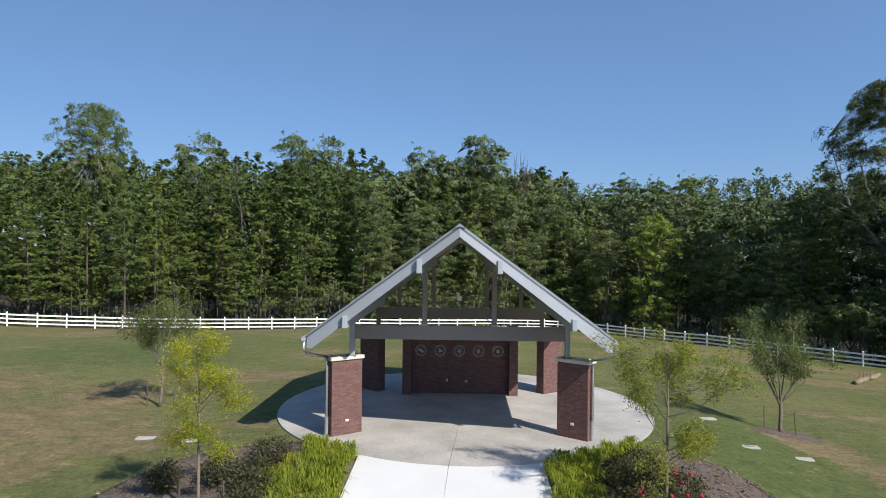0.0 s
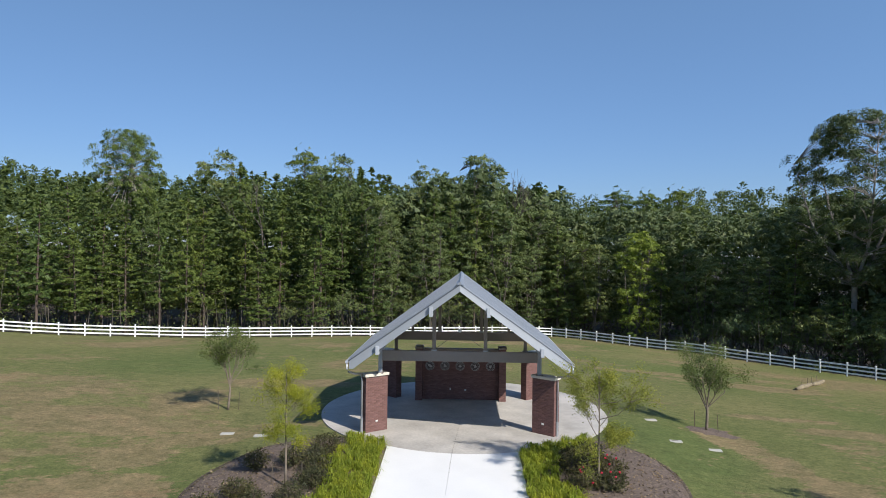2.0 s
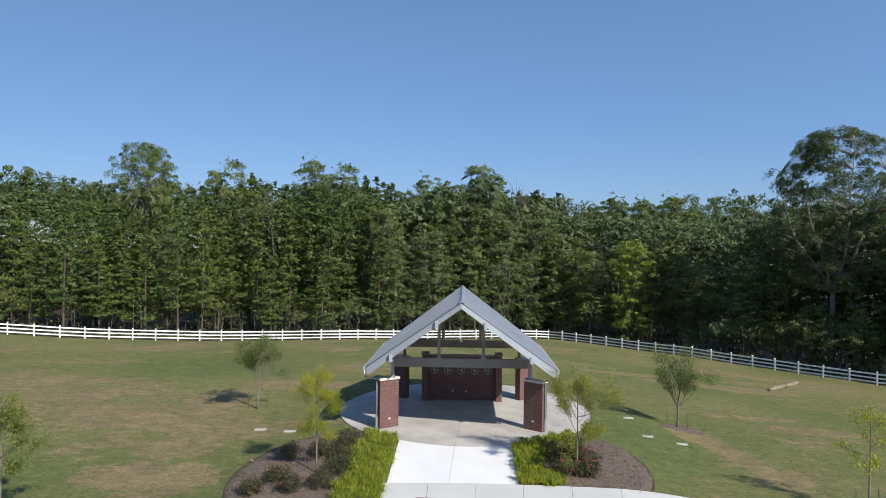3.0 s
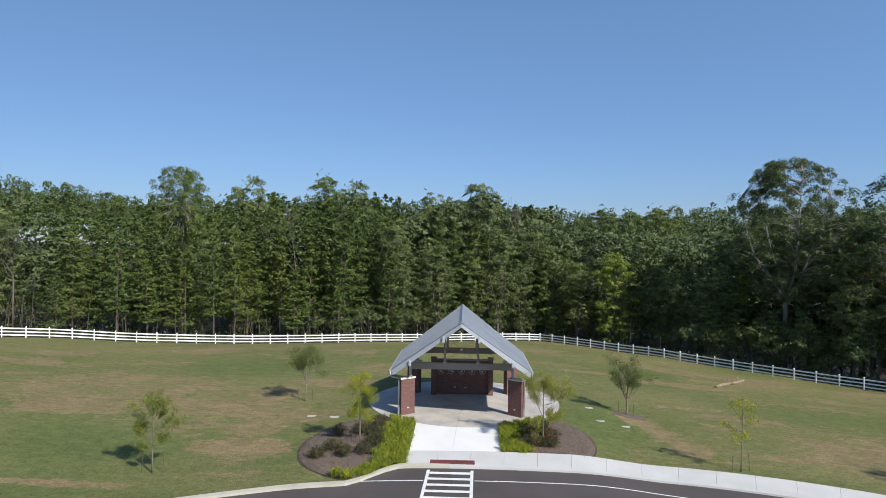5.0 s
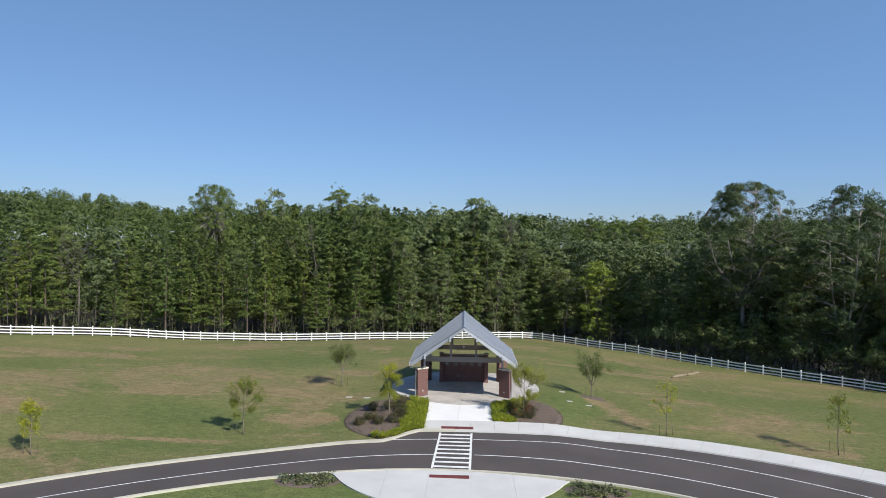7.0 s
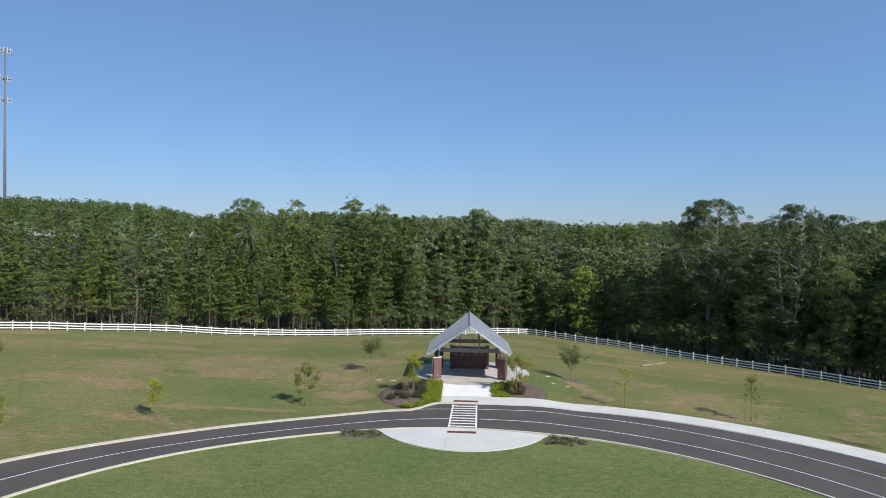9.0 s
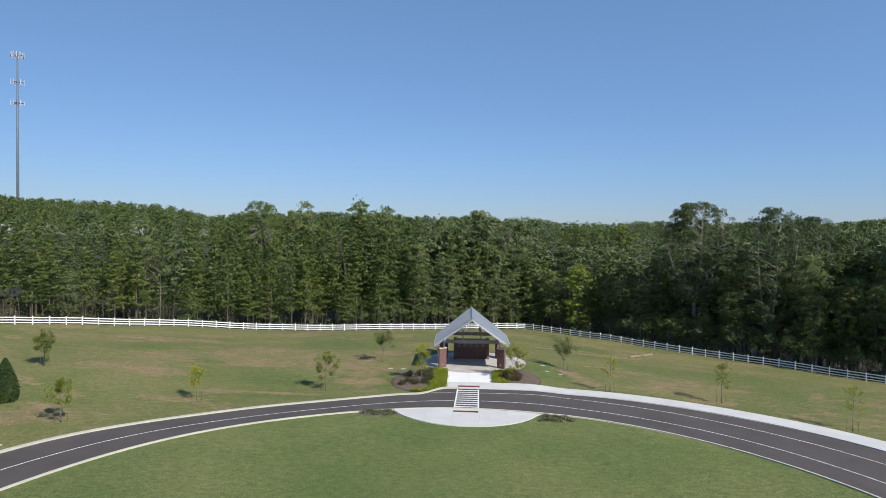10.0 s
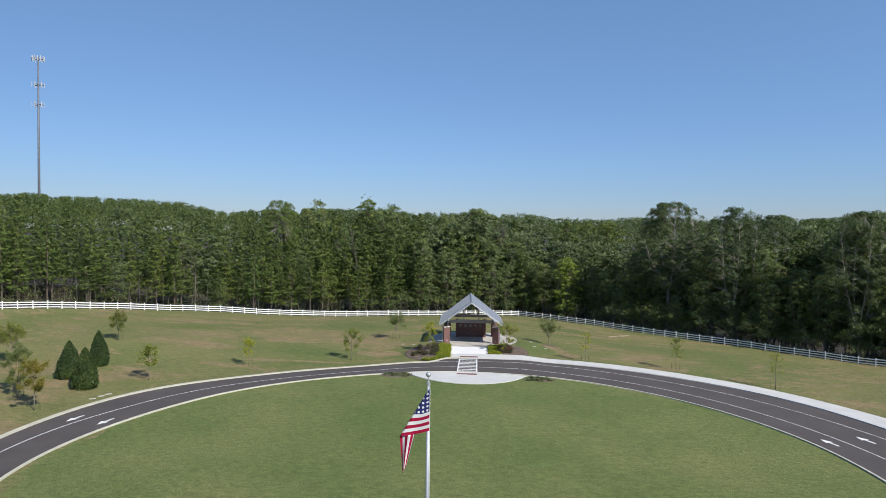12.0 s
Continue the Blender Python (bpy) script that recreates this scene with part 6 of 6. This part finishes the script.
# low junipers at the ends of the apron
def juniper(x, y, r, seed):
    rng = np.random.default_rng(seed)
    t = thing("juniper", (x, y, gz1(x, y)), "low spreading grey-green juniper beside the apron", "shrub", "junipers")
    wood, c = [], []
    for _ in range(12):
        a, l = rng.uniform(0, 6.283), r * rng.uniform(0.5, 1.1)
        e = np.array([math.cos(a) * l, math.sin(a) * l, rng.uniform(0.08, 0.26)])
        wood.append(tube([(0, 0, 0), tuple(e * 0.5 + np.array([0, 0, 0.1])), tuple(e)], [0.018, 0.012, 0.005], 4, cap=False))
        for q in np.linspace(0.25, 1, 16):
            c.append(np.repeat([e * q], 3, 0) + rng.normal(size=(3, 3)) * np.array([0.11, 0.11, 0.06]))
    v, k = leaves(rng, np.concatenate(c), 0.075, 0.3, True)
    part("branches", mesh_from("branches", *join(wood)), M_BARK, t)
    part("sprays", fast_mesh("sprays", v, k), L_JUNIPER, t)


for i, (x, y, r) in enumerate(((-8.6, -17.7, 0.75), (-9.6, -17.9, 0.7), (-10.5, -18.2, 0.55), (-8.1, -18.5, 0.7), (-9.2, -18.6, 0.55), (7.5, -17.5, 0.6), (8.7, -17.7, 0.55), (6.9, -18.4, 0.75), (8.0, -18.5, 0.6), (9.3, -18.3, 0.45))):
    juniper(x, y, r, 300 + i)
for cx, cy in ((-9.2, -18.25), (8.1, -18.05)):
    rim = [(cx + 2.0 * math.cos(q) * (1 + 0.06 * math.sin(3 * q)), cy + 0.95 * math.sin(q)) for q in np.linspace(0, 6.2832, 33)[:-1]]
    vs = [(x, y, gz1(x, y) - 0.02) for x, y in rim] + [(cx + (x - cx) * 0.8, cy + (y - cy) * 0.8, gz1(x, y) + 0.06) for x, y in rim] + [(cx, cy, gz1(cx, cy) + 0.07)]
    fs = [(k, (k + 1) % 32, 32 + (k + 1) % 32, 32 + k) for k in range(32)] + [(32 + k, 32 + (k + 1) % 32, 64) for k in range(32)]
    tagged(part("juniper_bed", mesh_from("juniper_bed", vs, fs), M_MULCH, smooth=True), "small brown mulched bed below the junipers", "planting bed", kind="structure")



# flush stone markers in the grass
def marker(x, y, turn, dark=False):
    t = thing("ground_marker", (x, y, gz1(x, y) - 0.02), "flat pale stone marker set flush in the grass", "stone marker", "ground markers", turn=turn)
    part("block", box_bm(-0.30, 0.30, -0.15, 0.15, -0.02, 0.040, bevel=0.012), M_MARKER, t)
    if dark:
        part("plaque", box_bm(-0.14, 0.14, -0.06, 0.06, 0.040, 0.046, bevel=0.002), M_PLAQUE, t, "dull bronze plaque")


for x, y, a in ((-10.3, 1.5, 5), (-8.6, 0.9, 3), (9.6, 2.1, -8), (11.3, 2.0, -6), (9.4, 5.2, 4), (-38.4, -32.3, 30), (-38.1, -31.3, 32), (-37.8, -30.5, 30)):
    marker(x, y, a, (x, y) == (9.6, 2.1))

# straw erosion wattle on the slope
WX0, WY0, WX1, WY1 = 25.2, 22.2, 30.4, 28.3
wattle = thing("straw_wattle", (WX0, WY0, 0), "pale straw erosion wattle pinned with short stakes", "straw wattle")
rng_ = np.random.default_rng(77)
for a, b in ((0.0, 0.56), (0.52, 1.0)):
    lp = []
    for i in range(6):
        t = a + (b - a) * i / 5
        px, py = (WX1 - WX0) * t + (0.15 if a else 0.0), (WY1 - WY0) * t
        lp.append((px, py, gz1(WX0 + px, WY0 + py) + 0.11 + 0.02 * rng_.normal()))
    part("straw_roll", mesh_from("straw_roll", *tube(lp, [0.11, 0.17, 0.18, 0.17, 0.17, 0.12], 10)), M_STRAW, wattle, smooth=True)
for t in (0.28, 0.5, 0.66, 0.86):
    px, py = (WX1 - WX0) * t - 0.15, (WY1 - WY0) * t + 0.15
    z = gz1(WX0 + px, WY0 + py)
    part("stake", mesh_from("stake", *tube([(px, py, z - 0.1), (px + 0.04, py, z + 0.62)], [0.03, 0.026], 5)), M_STRAW, wattle)

# ---- flagpole and flag ----
FX, FY = -2.55, -71.4
FTOP = 12.05
pole = thing("flagpole", (FX, FY, gz1(FX, FY)), "tall brushed aluminium flagpole with a ball finial", "flagpole")
ph = FTOP - gz1(FX, FY)
part("shaft", mesh_from("shaft", *tube([(0, 0, -0.1), (0, 0, ph * 0.5), (0, 0, ph - 0.5)], [0.085, 0.075, 0.05], 16)), M_GALV, pole, smooth=True)
part("collar", mesh_from("collar", *tube([(0, 0, 0), (0, 0, 0.12), (0, 0, 0.14)], [0.22, 0.2, 0.11], 16)), M_GALV, pole)
part("truck", mesh_from("truck", *tube([(0, 0, ph - 0.5), (0, 0, ph - 0.40), (0, 0, ph - 0.38), (0, 0, ph - 0.16)], [0.075, 0.075, 0.03, 0.02], 14)), M_GALV, pole)
bm = bmesh.new()
bmesh.ops.create_uvsphere(bm, u_segments=20, v_segments=12, radius=0.095)
bmesh.ops.translate(bm, verts=bm.verts, vec=(0, 0, ph - 0.12))
part("ball", bm, M_GALV, pole, "silver ball finial", smooth=True)
pipe("halyard", [(0.085, -0.03, 1.2), (0.085, -0.05, ph * 0.55), (0.065, -0.03, ph - 0.45)], 0.008, M_FENCE, pole, "white halyard", 5)

fm = mat("flag_cloth", (0.6, 0.6, 0.6), 0.8, 0.0, 0.1)
uv = fm.node_tree.nodes.new("ShaderNodeUVMap")
sep = fm.node_tree.nodes.new("ShaderNodeSeparateXYZ")
ln(fm, uv.outputs["UV"], sep.inputs["Vector"])


def mth(op, a, b=0.0):
    n = fm.node_tree.nodes.new("ShaderNodeMath")
    n.operation = op
    for i, v in ((0, a), (1, b)):
        if isinstance(v, (int, float)):
            n.inputs[i].default_value = v
        else:
            ln(fm, v, n.inputs[i])
    return n.outputs[0]


U, Vv = sep.outputs["X"], sep.outputs["Y"]
stripe = mth("LESS_THAN", mth("MODULO", mth("MULTIPLY", Vv, 6.5), 1.0), 0.5)
canton = mth("MULTIPLY", mth("LESS_THAN", U, 0.4), mth("GREATER_THAN", Vv, 0.4615))
sx = mth("SUBTRACT", mth("FRACT", mth("MULTIPLY", U, 15.0)), 0.5)
sy = mth("SUBTRACT", mth("FRACT", mth("MULTIPLY", mth("SUBTRACT", Vv, 0.4615), 10.0)), 0.5)
star = mth("LESS_THAN", mth("ADD", mth("MULTIPLY", sx, sx), mth("MULTIPLY", sy, sy)), 0.075)
red_white = mixc(fm, stripe, (0.55, 0.55, 0.55), (0.26, 0.008, 0.036))
blue = mixc(fm, star, (0.020, 0.026, 0.105), (0.55, 0.55, 0.55))
base(fm, mixc(fm, canton, red_white, blue))
flag = thing("flag", (FX, FY, FTOP), "limp red, white and blue striped flag on the pole", "flag")
NU, NV = 72, 26
vs, uvs = [], []
for i in range(NU + 1):
    u = i / NU
    for j in range(NV + 1):
        v = j / NV
        s = 2.42 * u
        w = 0.04 + 1.06 * (1 - v)
        hx, hz = 0.06, -2.20 + 1.56 * v
        px, pz = hx - w, hz - 0.20 * w
        qx, qz = -1.04 + 0.56 * min(v / 0.42, 1.0), -2.42 + 0.05 * min(v / 0.42, 1.0)
        run = math.hypot(px - qx, pz - qz)
        wave = 0.07 * math.sin(9 * u + 2.0 * v) * min(1, 4 * u)
        if s <= w:
            x, z = hx - s, hz - 0.20 * s - 0.05 * math.sin(math.pi * s / w)
            y = -0.08 + wave
        elif s <= w + run:
            t = (s - w) / max(run, 1e-3)
            x, z = px + (qx - px) * t, pz + (qz - pz) * t
            y = 0.02 + wave * 0.5
        else:
            t = s - w - run
            x, z = qx + (-0.90 - qx) * min(1.0, t / 1.5), qz - t * 1.1
            y = (-0.06 if v < 0.42 else 0.06) + 0.05 * math.sin(16 * v + 2 * t)
        vs.append((x, y, z))
        uvs.append((u, v))
fs = [(i * (NV + 1) + j, (i + 1) * (NV + 1) + j, (i + 1) * (NV + 1) + j + 1, i * (NV + 1) + j + 1) for i in range(NU) for j in range(NV)]
me = mesh_from("cloth", vs, fs)
lay = me.uv_layers.new(name="cloth_uv")
for lp_ in me.loops:
    lay.data[lp_.index].uv = uvs[lp_.vertex_index]
part("cloth", me, fm, flag, smooth=True)

# ---- cell tower beyond the wood ----
TX, TY, TT = -197.0, 193.7, 94.0
tw = thing("cell_tower", (TX, TY, gz1(TX, TY)), "slender grey steel monopole with three tiers of antennas", "cell tower")
th_ = TT - gz1(TX, TY)
part("mast", mesh_from("mast", *tube([(0, 0, 0), (0, 0, th_ * 0.5), (0, 0, th_)], [0.66, 0.52, 0.30], 14)), M_MAST, tw, smooth=True)
for k, hz in enumerate((th_ - 1.2, th_ - 13.0, th_ - 22.0)):
    tier = part("antenna_frame", mesh_from("antenna_frame", *join([tube([(0, 0, hz), (2.6 * math.cos(q), 2.6 * math.sin(q), hz)], [0.12, 0.12], 6) for q in (0.5, 2.6, 4.7)] + [tube([(2.6 * math.cos(q), 2.6 * math.sin(q), hz), (2.6 * math.cos(q + 2.1), 2.6 * math.sin(q + 2.1), hz)], [0.08, 0.08], 6) for q in (0.5, 2.6, 4.7)])), M_MAST, tw)
    for q in np.arange(0.5, 6.7, 0.52 if k == 0 else 1.05):
        bx, by = 2.5 * math.cos(q), 2.5 * math.sin(q)
        part("antenna", box_bm(-0.16, 0.16, -0.10, 0.10, hz - 1.2, hz + 1.2, m=pose(bx, by, 0, 0, 0, math.degrees(q) - 90)), M_PANEL, tier, "pale grey panel antenna")

# ---- brickwork of piers and wall ----
for pier, turn, front_pier in jobs:
    spots = []
    e = 0.001
    brick_face(PIER_L, PIER_H, (0, -PIER_T / 2 - e, 0), 0, spots)
    brick_face(PIER_T, PIER_H, (PIER_L / 2 + e, 0, 0), 90, spots)
    brick_face(PIER_T, PIER_H, (-PIER_L / 2 - e, 0, 0), -90, spots)
    brick_face(PIER_L, PIER_H, (0, PIER_T / 2 + e, 0), 180, spots)
    lay_bricks(pier, spots, 290)
spots = []
brick_face(4.09, 2.60, (0.025, WY - 0.001, 0), 0, spots)
spots.sort(key=lambda s: abs(s[0].translation.z - 1.2))
for x0, j in jambs:
    brick_face(0.36, 2.75, (x0 + 0.18, WY - 0.361, 0), 0, spots)
    inner = 1 if x0 < 0 else -1
    brick_face(0.36, 2.75, (x0 + 0.18 + inner * 0.181, WY - 0.18, 0), 90 * inner, spots)
    brick_face(0.78, 2.75, (x0 + 0.18 - inner * 0.181, WY + 0.03, 0), -90 * inner, spots)
lay_bricks(wall, spots, 290)
